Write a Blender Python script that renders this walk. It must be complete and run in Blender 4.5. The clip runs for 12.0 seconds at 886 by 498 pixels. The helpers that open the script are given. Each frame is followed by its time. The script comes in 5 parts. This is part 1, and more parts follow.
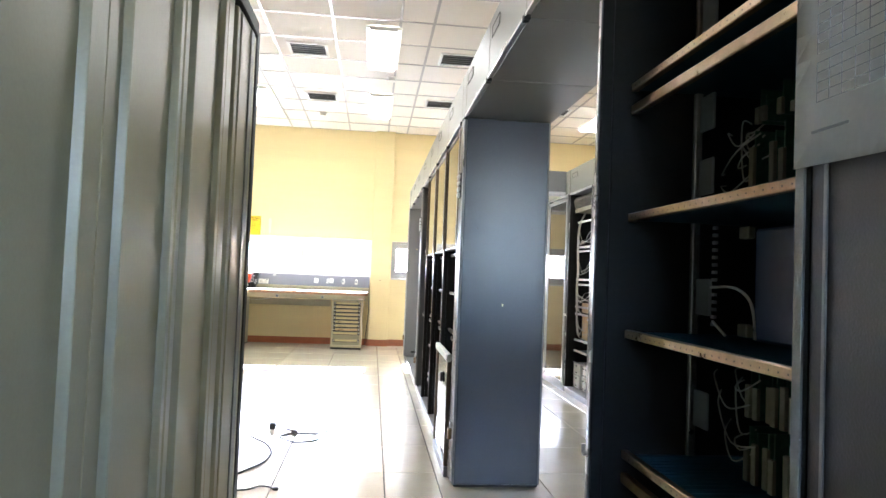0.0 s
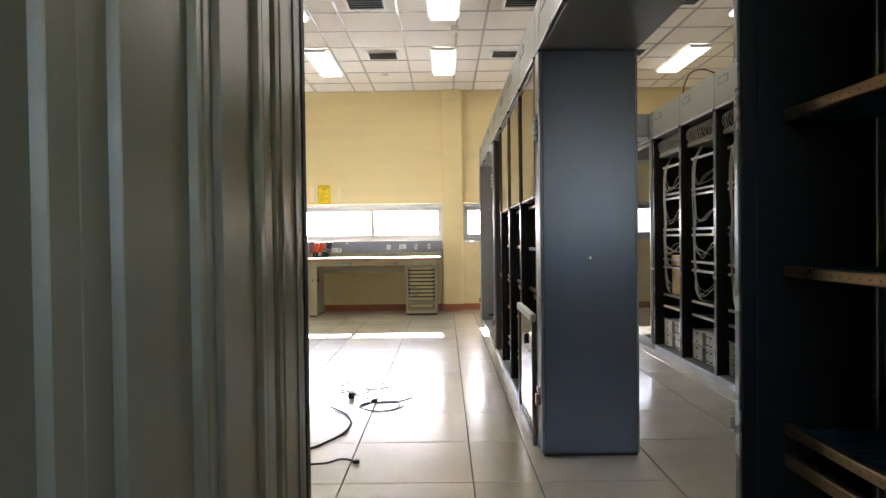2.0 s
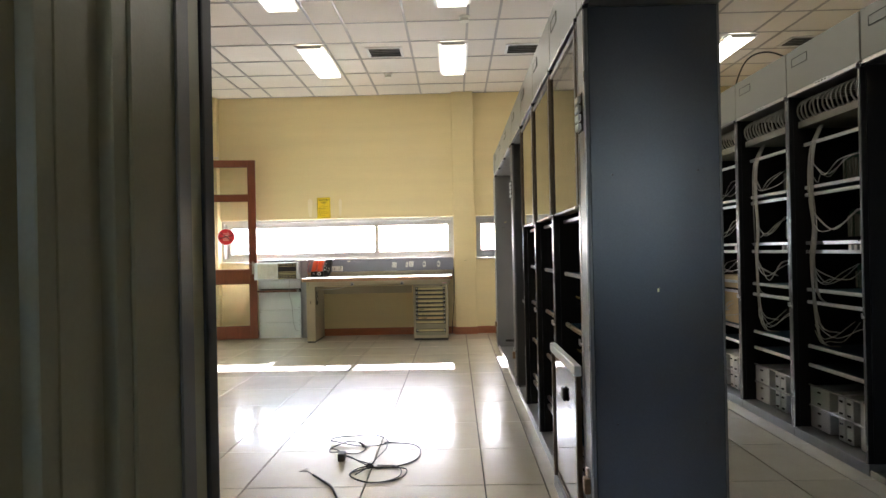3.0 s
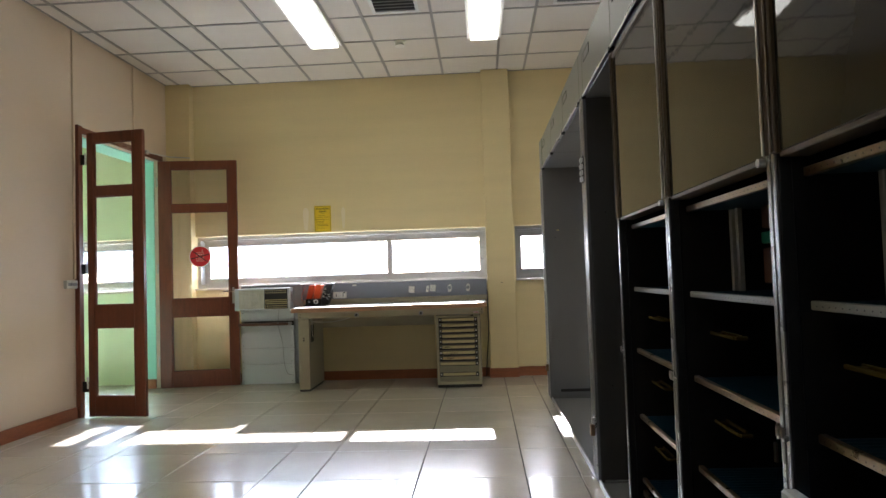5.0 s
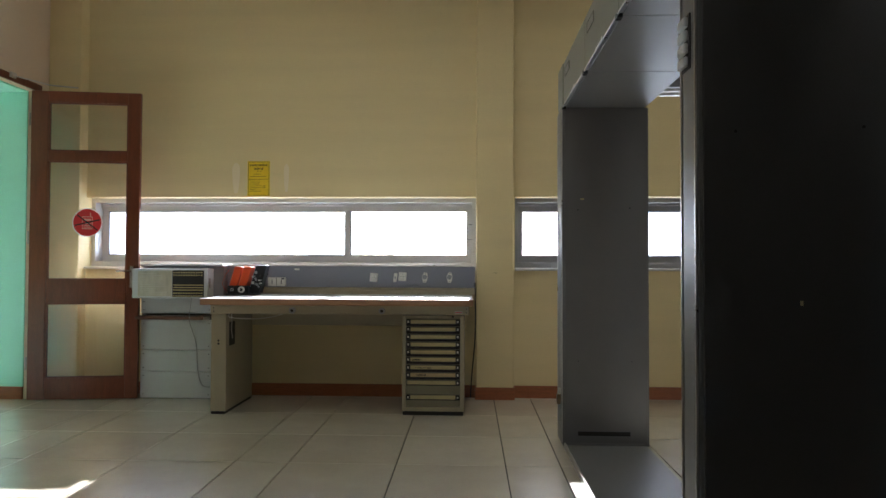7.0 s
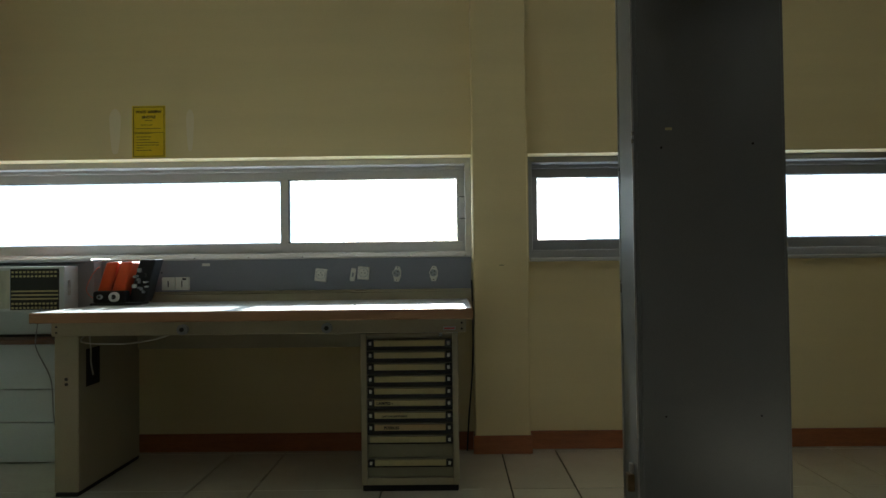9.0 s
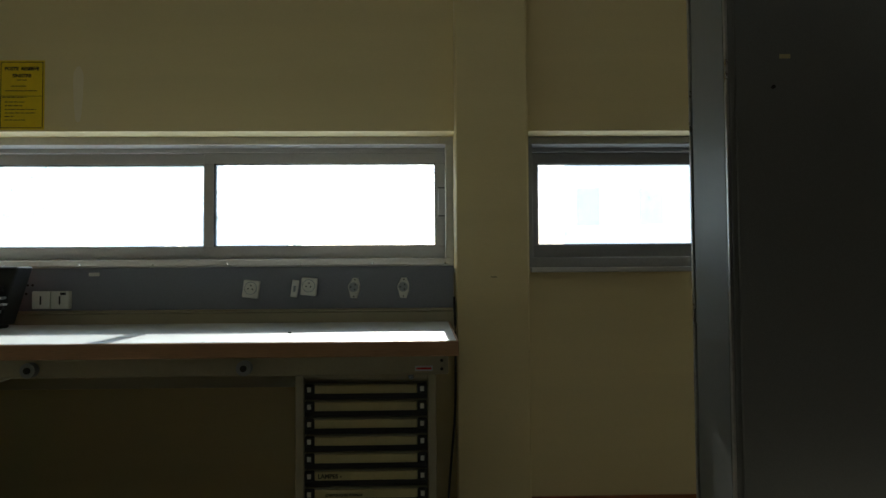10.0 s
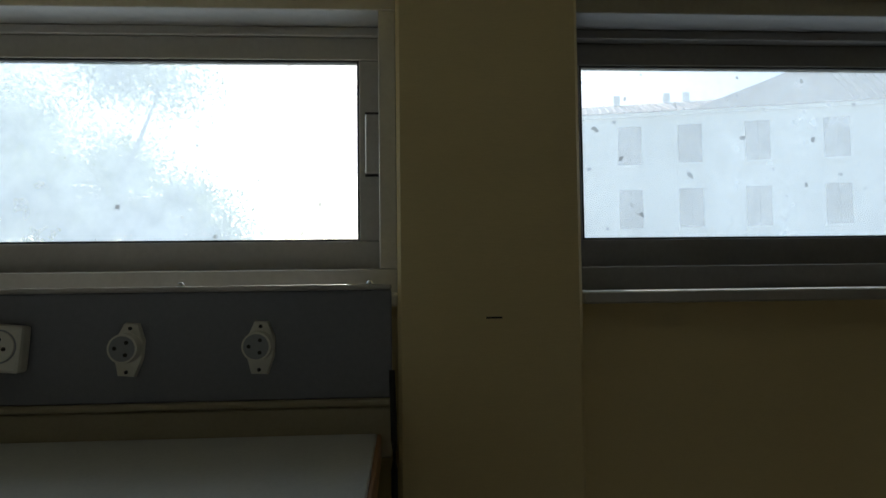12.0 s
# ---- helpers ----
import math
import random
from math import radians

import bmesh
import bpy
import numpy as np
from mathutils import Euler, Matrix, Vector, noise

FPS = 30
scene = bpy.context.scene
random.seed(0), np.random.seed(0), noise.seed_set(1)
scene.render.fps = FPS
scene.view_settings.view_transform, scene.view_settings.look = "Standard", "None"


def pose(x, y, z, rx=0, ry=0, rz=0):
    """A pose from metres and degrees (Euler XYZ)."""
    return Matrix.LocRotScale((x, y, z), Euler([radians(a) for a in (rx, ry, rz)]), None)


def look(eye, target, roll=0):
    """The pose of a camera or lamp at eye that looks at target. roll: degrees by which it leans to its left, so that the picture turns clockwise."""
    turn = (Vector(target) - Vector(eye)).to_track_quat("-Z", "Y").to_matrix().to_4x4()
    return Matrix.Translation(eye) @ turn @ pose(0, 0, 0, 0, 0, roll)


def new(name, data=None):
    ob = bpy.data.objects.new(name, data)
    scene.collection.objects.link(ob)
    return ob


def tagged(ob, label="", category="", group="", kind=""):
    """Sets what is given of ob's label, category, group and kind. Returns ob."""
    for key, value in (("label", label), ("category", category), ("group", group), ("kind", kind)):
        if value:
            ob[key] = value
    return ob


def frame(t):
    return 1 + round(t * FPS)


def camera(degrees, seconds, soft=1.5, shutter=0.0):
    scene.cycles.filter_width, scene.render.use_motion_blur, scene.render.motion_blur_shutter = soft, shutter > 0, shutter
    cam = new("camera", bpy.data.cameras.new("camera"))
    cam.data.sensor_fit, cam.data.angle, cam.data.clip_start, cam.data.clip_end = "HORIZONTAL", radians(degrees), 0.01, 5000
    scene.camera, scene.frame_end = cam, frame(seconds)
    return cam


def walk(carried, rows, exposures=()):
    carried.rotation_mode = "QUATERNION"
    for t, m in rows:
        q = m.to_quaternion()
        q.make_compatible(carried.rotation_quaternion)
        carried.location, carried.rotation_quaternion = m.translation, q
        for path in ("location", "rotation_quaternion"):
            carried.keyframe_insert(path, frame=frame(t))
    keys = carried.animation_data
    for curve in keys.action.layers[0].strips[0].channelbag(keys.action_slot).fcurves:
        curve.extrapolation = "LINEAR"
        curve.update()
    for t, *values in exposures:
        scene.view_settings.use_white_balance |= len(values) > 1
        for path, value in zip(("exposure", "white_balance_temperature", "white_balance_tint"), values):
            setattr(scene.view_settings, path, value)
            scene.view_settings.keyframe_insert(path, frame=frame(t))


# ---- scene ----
cam = camera(67.8, 12.0, soft=1.5)
PATH = [
    (0, (-0.124, -0.88, 1.165), (0.085, 1.107, 1.242), 2.3),
    (0.5, (-0.117, -0.886, 1.164), (-0.037, 1.112, 1.221), 1.7),
    (0.8, (-0.112, -0.889, 1.164), (-0.051, 1.11, 1.205), 1.1),
    (1, (-0.114, -0.880, 1.160), (-0.055, 1.119, 1.205), 0.7),
    (1.5, (-0.117, -0.846, 1.147), (-0.07, 1.153, 1.158), -0.5),
    (2, (-0.127, -0.567, 1.112), (-0.133, 1.433, 1.08), -0.7),
    (2.5, (-0.158, -0.158, 1.127), (-0.174, 1.841, 1.081), -1.1),
    (3, (-0.131, 0.338, 1.164), (-0.169, 2.337, 1.171), -1.2),
    (3.2, (-0.131, 0.529, 1.166), (-0.17, 2.528, 1.182), -1.1),
    (4.8, (-0.199, 2.123, 1.098), (-0.3, 4.118, 1.184), -1.8),
    (5, (-0.215, 2.318, 1.119), (-0.33, 4.313, 1.202), -1.9),
    (5.5, (-0.225, 2.767, 1.092), (-0.352, 4.762, 1.153), -2.0),
    (6, (-0.205, 3.226, 1.106), (-0.342, 5.22, 1.167), -0.2),
    (6.5, (-0.203, 3.725, 1.094), (-0.271, 5.722, 1.170), 0.0),
    (7, (-0.209, 4.188, 1.099), (-0.290, 6.186, 1.145), 0.2),
    (7.2, (-0.213, 4.359, 1.110), (-0.308, 6.357, 1.153), 0.3),
    (8.8, (-0.28, 5.784, 1.061), (-0.306, 7.783, 1.101), -0.8),
    (9, (-0.278, 5.946, 1.049), (-0.301, 7.946, 1.09), -0.7),
    (9.5, (-0.267, 6.402, 1.055), (-0.217, 8.4, 1.11), -0.7),
    (10, (-0.277, 6.855, 1.052), (-0.227, 8.853, 1.122), -0.4),
    (10.5, (-0.269, 7.285, 1.045), (-0.271, 9.284, 1.1), 0.1),
    (11, (-0.274, 7.696, 1.054), (-0.206, 9.694, 1.115), -0.2),
    (11.5, (-0.231, 8.108, 1.091), (-0.171, 10.107, 1.146), -0.3),
    (12, (-0.146, 8.512, 1.095), (-0.024, 10.506, 1.184), -0.7),
]
EXPOSURES = [(0.0, 5.02, 5550, 18), (0.25, 4.47, 5650, 19), (0.5, 4.19, 5800, 19), (1.0, 4.0, 5800, 18), (1.5, 3.9, 5900, 19), (2.0, 3.88, 5950, 19), (2.5, 3.8, 6000, 18), (3.2, 3.43, 6000, 18),
             (4.8, 2.82, 5800, 17), (5.5, 2.72, 5670, 17), (6.5, 2.57, 5670, 16), (7.2, 2.32, 5670, 15), (8.8, 1.51, 5700, 3), (9.5, 1.04, 5700, 1), (10.5, 0.33, 6100, 2), (12.0, -0.17, 6050, 4)]
walk(cam, [(t, look(eye, target, roll)) for t, eye, target, roll in PATH], EXPOSURES)


# ---------------------------------------------------------------- light
SUN_TO = Vector((-0.022, 1.0, 0.514)).normalized()      # towards the sun, in front of the window wall
world = bpy.data.worlds.new("daylight")
scene.world = world
world.use_nodes = True
wn = world.node_tree.nodes
sky = wn.new("ShaderNodeTexSky")
sky.sky_type, sky.sun_disc = "NISHITA", False
sky.sun_elevation = math.asin(SUN_TO.z)
sky.sun_rotation = math.atan2(SUN_TO.x, SUN_TO.y)
world.node_tree.links.new(sky.outputs[0], wn["Background"].inputs[0])
wn["Background"].inputs[1].default_value = 0.15

sun = new("sun", bpy.data.lights.new("sun", "SUN"))
sun.data.energy, sun.data.angle, sun.data.color = 5.0, radians(0.53), (1.0, 0.94, 0.84)
sun.matrix_world = look(SUN_TO * 60, (0, 0, 0))


# ---------------------------------------------------------------- materials
def mat(name, base, rough=0.5, metal=0.0, grain=60.0, vary=0.08, stain=1.3, stain_amt=0.10, bump=0.05, bump_scale=None, spec=0.5,
        piece=0.0, tint=None, stretch=(1, 1, 1), coat=0.0, coat_rough=0.03, rough_vary=0.08):
    """A painted, plastic, wooden or metal surface with grain, larger stains and fine relief."""
    m = bpy.data.materials.new(name)
    m.use_nodes = True
    nt = m.node_tree
    n, l = nt.nodes, nt.links
    b = n["Principled BSDF"]
    tc, oi = n.new("ShaderNodeTexCoord"), n.new("ShaderNodeObjectInfo")
    off = n.new("ShaderNodeVectorMath"); off.operation = "MULTIPLY_ADD"
    off.inputs[1].default_value = (17.3, 9.1, 5.7)
    l.new(oi.outputs["Random"], off.inputs[0]); l.new(tc.outputs["Object"], off.inputs[2])
    mp = n.new("ShaderNodeMapping"); mp.inputs["Scale"].default_value = stretch
    l.new(off.outputs[0], mp.inputs[0])
    g = n.new("ShaderNodeTexNoise"); g.inputs["Scale"].default_value = grain; g.inputs["Detail"].default_value = 4
    s = n.new("ShaderNodeTexNoise"); s.inputs["Scale"].default_value = stain; s.inputs["Detail"].default_value = 5; s.inputs["Roughness"].default_value = 0.62
    l.new(mp.outputs[0], g.inputs["Vector"]); l.new(mp.outputs[0], s.inputs["Vector"])

    def ranged(src, amount):
        r = n.new("ShaderNodeMapRange")
        r.inputs["From Min"].default_value, r.inputs["From Max"].default_value = 0.25, 0.75
        r.inputs["To Min"].default_value, r.inputs["To Max"].default_value = 1 - amount, 1 + amount
        l.new(src, r.inputs["Value"])
        return r.outputs[0]
    k = n.new("ShaderNodeMath"); k.operation = "MULTIPLY"
    l.new(ranged(g.outputs["Fac"], vary), k.inputs[0]); l.new(ranged(s.outputs["Fac"], stain_amt), k.inputs[1])
    out = k.outputs[0]
    if piece:
        pr = n.new("ShaderNodeMapRange")
        pr.inputs["To Min"].default_value, pr.inputs["To Max"].default_value = 1 - piece, 1 + piece
        l.new(oi.outputs["Random"], pr.inputs["Value"])
        k2 = n.new("ShaderNodeMath"); k2.operation = "MULTIPLY"
        l.new(out, k2.inputs[0]); l.new(pr.outputs[0], k2.inputs[1])
        out = k2.outputs[0]
    col = n.new("ShaderNodeVectorMath"); col.operation = "SCALE"
    if tint:
        mx = n.new("ShaderNodeMix"); mx.data_type = "RGBA"
        mx.inputs[6].default_value, mx.inputs[7].default_value = (*base, 1), (*tint, 1)
        ramp = n.new("ShaderNodeMapRange"); ramp.inputs["From Min"].default_value, ramp.inputs["From Max"].default_value = 0.35, 0.7
        l.new(s.outputs["Fac"], ramp.inputs["Value"]); l.new(ramp.outputs[0], mx.inputs[0]); l.new(mx.outputs[2], col.inputs[0])
    else:
        col.inputs[0].default_value = base
    l.new(out, col.inputs["Scale"]); l.new(col.outputs[0], b.inputs["Base Color"])
    rr = n.new("ShaderNodeMath"); rr.operation = "MULTIPLY_ADD"; rr.use_clamp = True
    rr.inputs[1].default_value, rr.inputs[2].default_value = rough_vary * 2, rough - rough_vary
    l.new(s.outputs["Fac"], rr.inputs[0]); l.new(rr.outputs[0], b.inputs["Roughness"])
    b.inputs["Metallic"].default_value = metal
    b.inputs["Specular IOR Level"].default_value = spec
    b.inputs["Coat Weight"].default_value, b.inputs["Coat Roughness"].default_value = coat, coat_rough
    if bump:
        bp = n.new("ShaderNodeBump"); bp.inputs["Strength"].default_value = bump; bp.inputs["Distance"].default_value = 0.004
        src = g
        if bump_scale:
            src = n.new("ShaderNodeTexNoise"); src.inputs["Scale"].default_value = bump_scale; src.inputs["Detail"].default_value = 3
            l.new(mp.outputs[0], src.inputs["Vector"])
        l.new(src.outputs["Fac"], bp.inputs["Height"]); l.new(bp.outputs[0], b.inputs["Normal"])
    return m


def emitter(name, colour, strength):
    m = bpy.data.materials.new(name); m.use_nodes = True
    b = m.node_tree.nodes["Principled BSDF"]
    b.inputs["Base Color"].default_value = (0.85, 0.85, 0.82, 1)
    b.inputs["Emission Color"].default_value, b.inputs["Emission Strength"].default_value = (*colour, 1), strength
    return m


def glass(name, dirt=0.0, tint=(1, 1, 1), dirt_colour=(0.70, 0.82, 0.98), specks=False):
    """Thin pane: clear with a mirror's gloss by Fresnel, and a film of dirt that scatters light."""
    m = bpy.data.materials.new(name); m.use_nodes = True
    n, l = m.node_tree.nodes, m.node_tree.links
    n.remove(n["Principled BSDF"])
    t, gl, fr = n.new("ShaderNodeBsdfTransparent"), n.new("ShaderNodeBsdfGlossy"), n.new("ShaderNodeFresnel")
    t.inputs[0].default_value = (*tint, 1); gl.inputs["Roughness"].default_value = 0.01; fr.inputs[0].default_value = 1.45
    mx = n.new("ShaderNodeMixShader"); l.new(fr.outputs[0], mx.inputs[0]); l.new(t.outputs[0], mx.inputs[1]); l.new(gl.outputs[0], mx.inputs[2])
    last = mx
    if dirt:
        tr = n.new("ShaderNodeBsdfTranslucent"); tr.inputs[0].default_value = (*dirt_colour, 1)
        tc, a, c = n.new("ShaderNodeTexCoord"), n.new("ShaderNodeTexNoise"), n.new("ShaderNodeTexNoise")
        a.inputs["Scale"].default_value, a.inputs["Detail"].default_value = 3.0, 6
        c.inputs["Scale"].default_value, c.inputs["Detail"].default_value = 26.0, 5
        l.new(tc.outputs["Object"], a.inputs["Vector"]); l.new(tc.outputs["Object"], c.inputs["Vector"])
        ad = n.new("ShaderNodeMath"); ad.operation = "MULTIPLY"; l.new(a.outputs["Fac"], ad.inputs[0]); l.new(c.outputs["Fac"], ad.inputs[1])
        r = n.new("ShaderNodeMapRange")
        r.inputs["From Min"].default_value, r.inputs["From Max"].default_value = 0.12, 0.42
        r.inputs["To Min"].default_value, r.inputs["To Max"].default_value = dirt * 0.88, dirt * 1.12
        l.new(ad.outputs[0], r.inputs["Value"])
        m2 = n.new("ShaderNodeMixShader"); l.new(r.outputs[0], m2.inputs[0]); l.new(mx.outputs[0], m2.inputs[1]); l.new(tr.outputs[0], m2.inputs[2])
        last = m2
        if specks:
            v, df = n.new("ShaderNodeTexNoise"), n.new("ShaderNodeBsdfDiffuse")
            v.inputs["Scale"].default_value, v.inputs["Detail"].default_value = 34.0, 2
            df.inputs[0].default_value = (0.30, 0.30, 0.30, 1)
            l.new(tc.outputs["Object"], v.inputs["Vector"])
            th = n.new("ShaderNodeMapRange")
            th.inputs["From Min"].default_value, th.inputs["From Max"].default_value = 0.72, 0.77
            th.inputs["To Max"].default_value = 0.55
            l.new(v.outputs["Fac"], th.inputs["Value"])
            m3 = n.new("ShaderNodeMixShader"); l.new(th.outputs[0], m3.inputs[0]); l.new(m2.outputs[0], m3.inputs[1]); l.new(df.outputs[0], m3.inputs[2])
            last = m3
    l.new(last.outputs[0], n["Material Output"].inputs["Surface"])
    return m


WALL = mat("cream_wall_paint", (0.715, 0.588, 0.305), 0.55, grain=180, vary=0.03, stain=0.9, stain_amt=0.055, bump=0.12, bump_scale=140, stretch=(0.35, 0.6, 4.5))
WALL_LEFT = mat("pale_wall_paint", (0.68, 0.56, 0.41), 0.6, grain=160, vary=0.03, stain=1.1, stain_amt=0.09, bump=0.12, bump_scale=120, tint=(0.63, 0.49, 0.33))
MINT = mat("mint_wall_paint", (0.40, 0.84, 0.66), 0.5, grain=150, vary=0.03, stain_amt=0.05)
LIME = mat("pale_green_wall_paint", (0.66, 0.80, 0.48), 0.5, grain=150, vary=0.03, stain_amt=0.05)
TILE = mat("floor_tile_laminate", (0.57, 0.53, 0.425), 0.26, grain=220, vary=0.10, stain=2.2, stain_amt=0.10, bump=0.03, bump_scale=18, piece=0.035, rough_vary=0.02, spec=1.0, coat=0.5, coat_rough=0.08)
JOINT = mat("floor_joint", (0.035, 0.03, 0.025), 0.8)
CEIL = mat("mineral_ceiling_tile", (0.69, 0.64, 0.57), 0.9, grain=260, vary=0.12, stain=1.0, stain_amt=0.05, bump=0.5, bump_scale=200)
TBAR = mat("ceiling_grid_bar", (0.34, 0.32, 0.29), 0.38, metal=0.7)
SKIRT = mat("varnished_skirting_wood", (0.30, 0.10, 0.035), 0.38, grain=30, vary=0.18, stain=6, stain_amt=0.18, stretch=(1, 1, 8), bump=0.05)
DOORWOOD = mat("varnished_door_wood", (0.155, 0.044, 0.017), 0.32, grain=45, vary=0.20, stain=5, stain_amt=0.22, stretch=(6, 6, 0.7), bump=0.06)
ALU = mat("window_aluminium", (0.52, 0.50, 0.47), 0.42, metal=0.55, grain=90, vary=0.05, stain_amt=0.10)
ALU_DARK = mat("weathered_aluminium", (0.30, 0.29, 0.28), 0.45, metal=0.5, grain=90, vary=0.06, stain_amt=0.12)
SILL = mat("window_sill_paint", (0.72, 0.66, 0.52), 0.45)
RACKBLUE = mat("rack_hammered_bluegrey_paint", (0.056, 0.062, 0.070), 0.24, metal=0.10, grain=300, vary=0.10, stain=1.5, stain_amt=0.03, bump=0.16, bump_scale=300, rough_vary=0.01, spec=0.8)
POSTGREY = mat("rack_post_dark_grey_paint", (0.13, 0.127, 0.122), 0.33, grain=260, vary=0.08, stain=2, stain_amt=0.08, bump=0.14, bump_scale=300, spec=0.9, rough_vary=0.02)
POSTDARK = mat("rack_post_brown_grey_paint", (0.050, 0.048, 0.046), 0.42, grain=260, vary=0.08, stain=2, stain_amt=0.12, bump=0.14, bump_scale=300)
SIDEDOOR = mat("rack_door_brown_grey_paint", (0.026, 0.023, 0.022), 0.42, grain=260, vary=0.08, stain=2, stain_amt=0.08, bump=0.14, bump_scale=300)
RACKGREY = mat("rack_grey_paint", (0.17, 0.17, 0.165), 0.36, grain=260, vary=0.06, stain=2, stain_amt=0.08, bump=0.15, bump_scale=320)
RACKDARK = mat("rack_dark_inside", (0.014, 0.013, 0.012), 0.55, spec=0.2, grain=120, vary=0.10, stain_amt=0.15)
FASCIA = mat("rack_fascia_paint", (0.20, 0.20, 0.165), 0.40, grain=200, vary=0.04, stain_amt=0.07)
RAILGREY = mat("upright_grey_enamel", (0.22, 0.215, 0.205), 0.26, metal=0.35, grain=200, vary=0.08, stain=6, stain_amt=0.15, bump=0.12, bump_scale=220)
STEEL = mat("bare_steel_edge", (0.50, 0.48, 0.46), 0.30, metal=0.9, grain=120, vary=0.12, stain=9, stain_amt=0.2)
ZINC = mat("yellow_zinc_rail", (0.24, 0.175, 0.085), 0.30, metal=0.85, grain=80, vary=0.12, stain=14, stain_amt=0.25, tint=(0.26, 0.165, 0.11))
OCHRE = mat("ochre_cable_duct", (0.085, 0.058, 0.010), 0.8, spec=0.1, grain=60, vary=0.12)
CARDBLUE = mat("dark_blue_card_guide", (0.012, 0.060, 0.10), 0.45, grain=60, vary=0.15)
PCB = mat("green_circuit_board", (0.03, 0.09, 0.05), 0.4, grain=120, vary=0.3)
CARDEDGE = mat("card_front_edge", (0.20, 0.185, 0.13), 0.5, grain=80, vary=0.15)
MODULE = mat("grey_module_case", (0.66, 0.66, 0.62), 0.45, grain=80, vary=0.06)
WIRE = mat("grey_cable_sheath", (0.40, 0.385, 0.32), 0.5, grain=80, vary=0.1)
WIRE_WHITE = mat("white_cable_sheath", (0.62, 0.60, 0.54), 0.5)
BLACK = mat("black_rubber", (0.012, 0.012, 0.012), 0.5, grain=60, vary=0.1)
CABINET = mat("ribbed_cabinet_paint", (0.335, 0.315, 0.205), 0.34, grain=160, vary=0.04, stain=1.1, stain_amt=0.06, bump=0.05)
BENCHTOP = mat("workbench_laminate", (0.62, 0.64, 0.64), 0.38, grain=180, vary=0.05, stain=4, stain_amt=0.07)
BENCHEDGE = mat("workbench_beech_edge", (0.36, 0.20, 0.10), 0.5, grain=50, vary=0.15, stretch=(0.5, 6, 6))
BENCH = mat("workbench_beige_paint", (0.40, 0.35, 0.23), 0.42, grain=160, vary=0.05, stain_amt=0.08)
SPLASH = mat("bluegrey_backboard", (0.21, 0.215, 0.245), 0.5, grain=140, vary=0.05, stain_amt=0.05)
DRAWER = mat("drawer_green_grey", (0.25, 0.235, 0.15), 0.42, grain=140, vary=0.05)
LABEL = mat("drawer_label_strip", (0.52, 0.445, 0.22), 0.45, grain=60, vary=0.05, stain=12, stain_amt=0.08)
LABEL_OLD = mat("yellowed_label_strip", (0.55, 0.40, 0.20), 0.5, grain=60, vary=0.06)
PLASTIC_W = mat("ivory_plastic", (0.72, 0.70, 0.62), 0.38, grain=60, vary=0.03)
INK = mat("black_ink", (0.015, 0.014, 0.012), 0.6)
YELLOW = mat("yellow_poster_paper", (0.76, 0.53, 0.005), 0.5, grain=90, vary=0.04, stain=8, stain_amt=0.06)
RED = mat("red_sticker", (0.62, 0.02, 0.025), 0.4)
ORANGE = mat("orange_plastic", (0.62, 0.075, 0.015), 0.35, grain=40, vary=0.05)
UNITGREY = mat("pale_grey_unit_paint", (0.62, 0.65, 0.66), 0.42, grain=140, vary=0.04, stain_amt=0.06)
UNITSIDE = mat("unit_grey_side_paint", (0.30, 0.31, 0.32), 0.45, grain=140, vary=0.05)
SHELFWOOD = mat("brown_wood_shelf", (0.12, 0.055, 0.03), 0.5, grain=40, vary=0.2, stretch=(0.5, 6, 6))
PAPER = mat("printed_list_paper", (0.82, 0.81, 0.78), 0.7, grain=120, vary=0.03)
CHROME = mat("worn_chrome", (0.60, 0.60, 0.60), 0.22, metal=1.0)
BRONZE = mat("bronze_panel_frame", (0.10, 0.07, 0.04), 0.4, metal=0.3, grain=60, vary=0.1)
SMOKED = mat("smoked_acrylic", (0.03, 0.026, 0.02), 0.03, grain=2, vary=0.05, bump=0.11, bump_scale=7, spec=0.26, rough_vary=0.005)
PANE = glass("dusty_window_glass", 0.26, specks=True)
PANE_HAZY = glass("hazy_window_glass", 0.31, specks=True)
PANE_THIN = glass("lightly_dusty_window_glass", 0.08)
PANE_CLEAN = glass("door_glass", 0.0)
LAMP = emitter("fluorescent_diffuser", (1.0, 0.95, 0.76), 0.7)
LAMPWHITE = mat("lamp_housing", (0.75, 0.74, 0.70), 0.4)


# ---------------------------------------------------------------- building blocks
def box(bm, x0, x1, y0, y1, z0, z1, mi=0):
    m = Matrix.Translation(((x0 + x1) / 2, (y0 + y1) / 2, (z0 + z1) / 2)) @ Matrix.Diagonal((abs(x1 - x0), abs(y1 - y0), abs(z1 - z0), 1))
    made = bmesh.ops.create_cube(bm, size=1, matrix=m)
    if mi:
        for f in {f for v in made["verts"] for f in v.link_faces}:
            f.material_index = mi
    return made["verts"]


def tube(bm, a, b, r, seg=12, r2=None):
    a, b = Vector(a), Vector(b)
    d = b - a
    m = Matrix.Translation((a + b) / 2) @ d.to_track_quat("Z", "Y").to_matrix().to_4x4()
    return bmesh.ops.create_cone(bm, cap_ends=True, segments=seg, radius1=r, radius2=r if r2 is None else r2, depth=d.length, matrix=m)["verts"]


def bevel(bm, w=0.002, seg=2):
    bmesh.ops.bevel(bm, geom=[e for e in bm.edges if e.calc_length() > 2.5 * w], offset=w, segments=seg, affect="EDGES", profile=0.6, clamp_overlap=True)


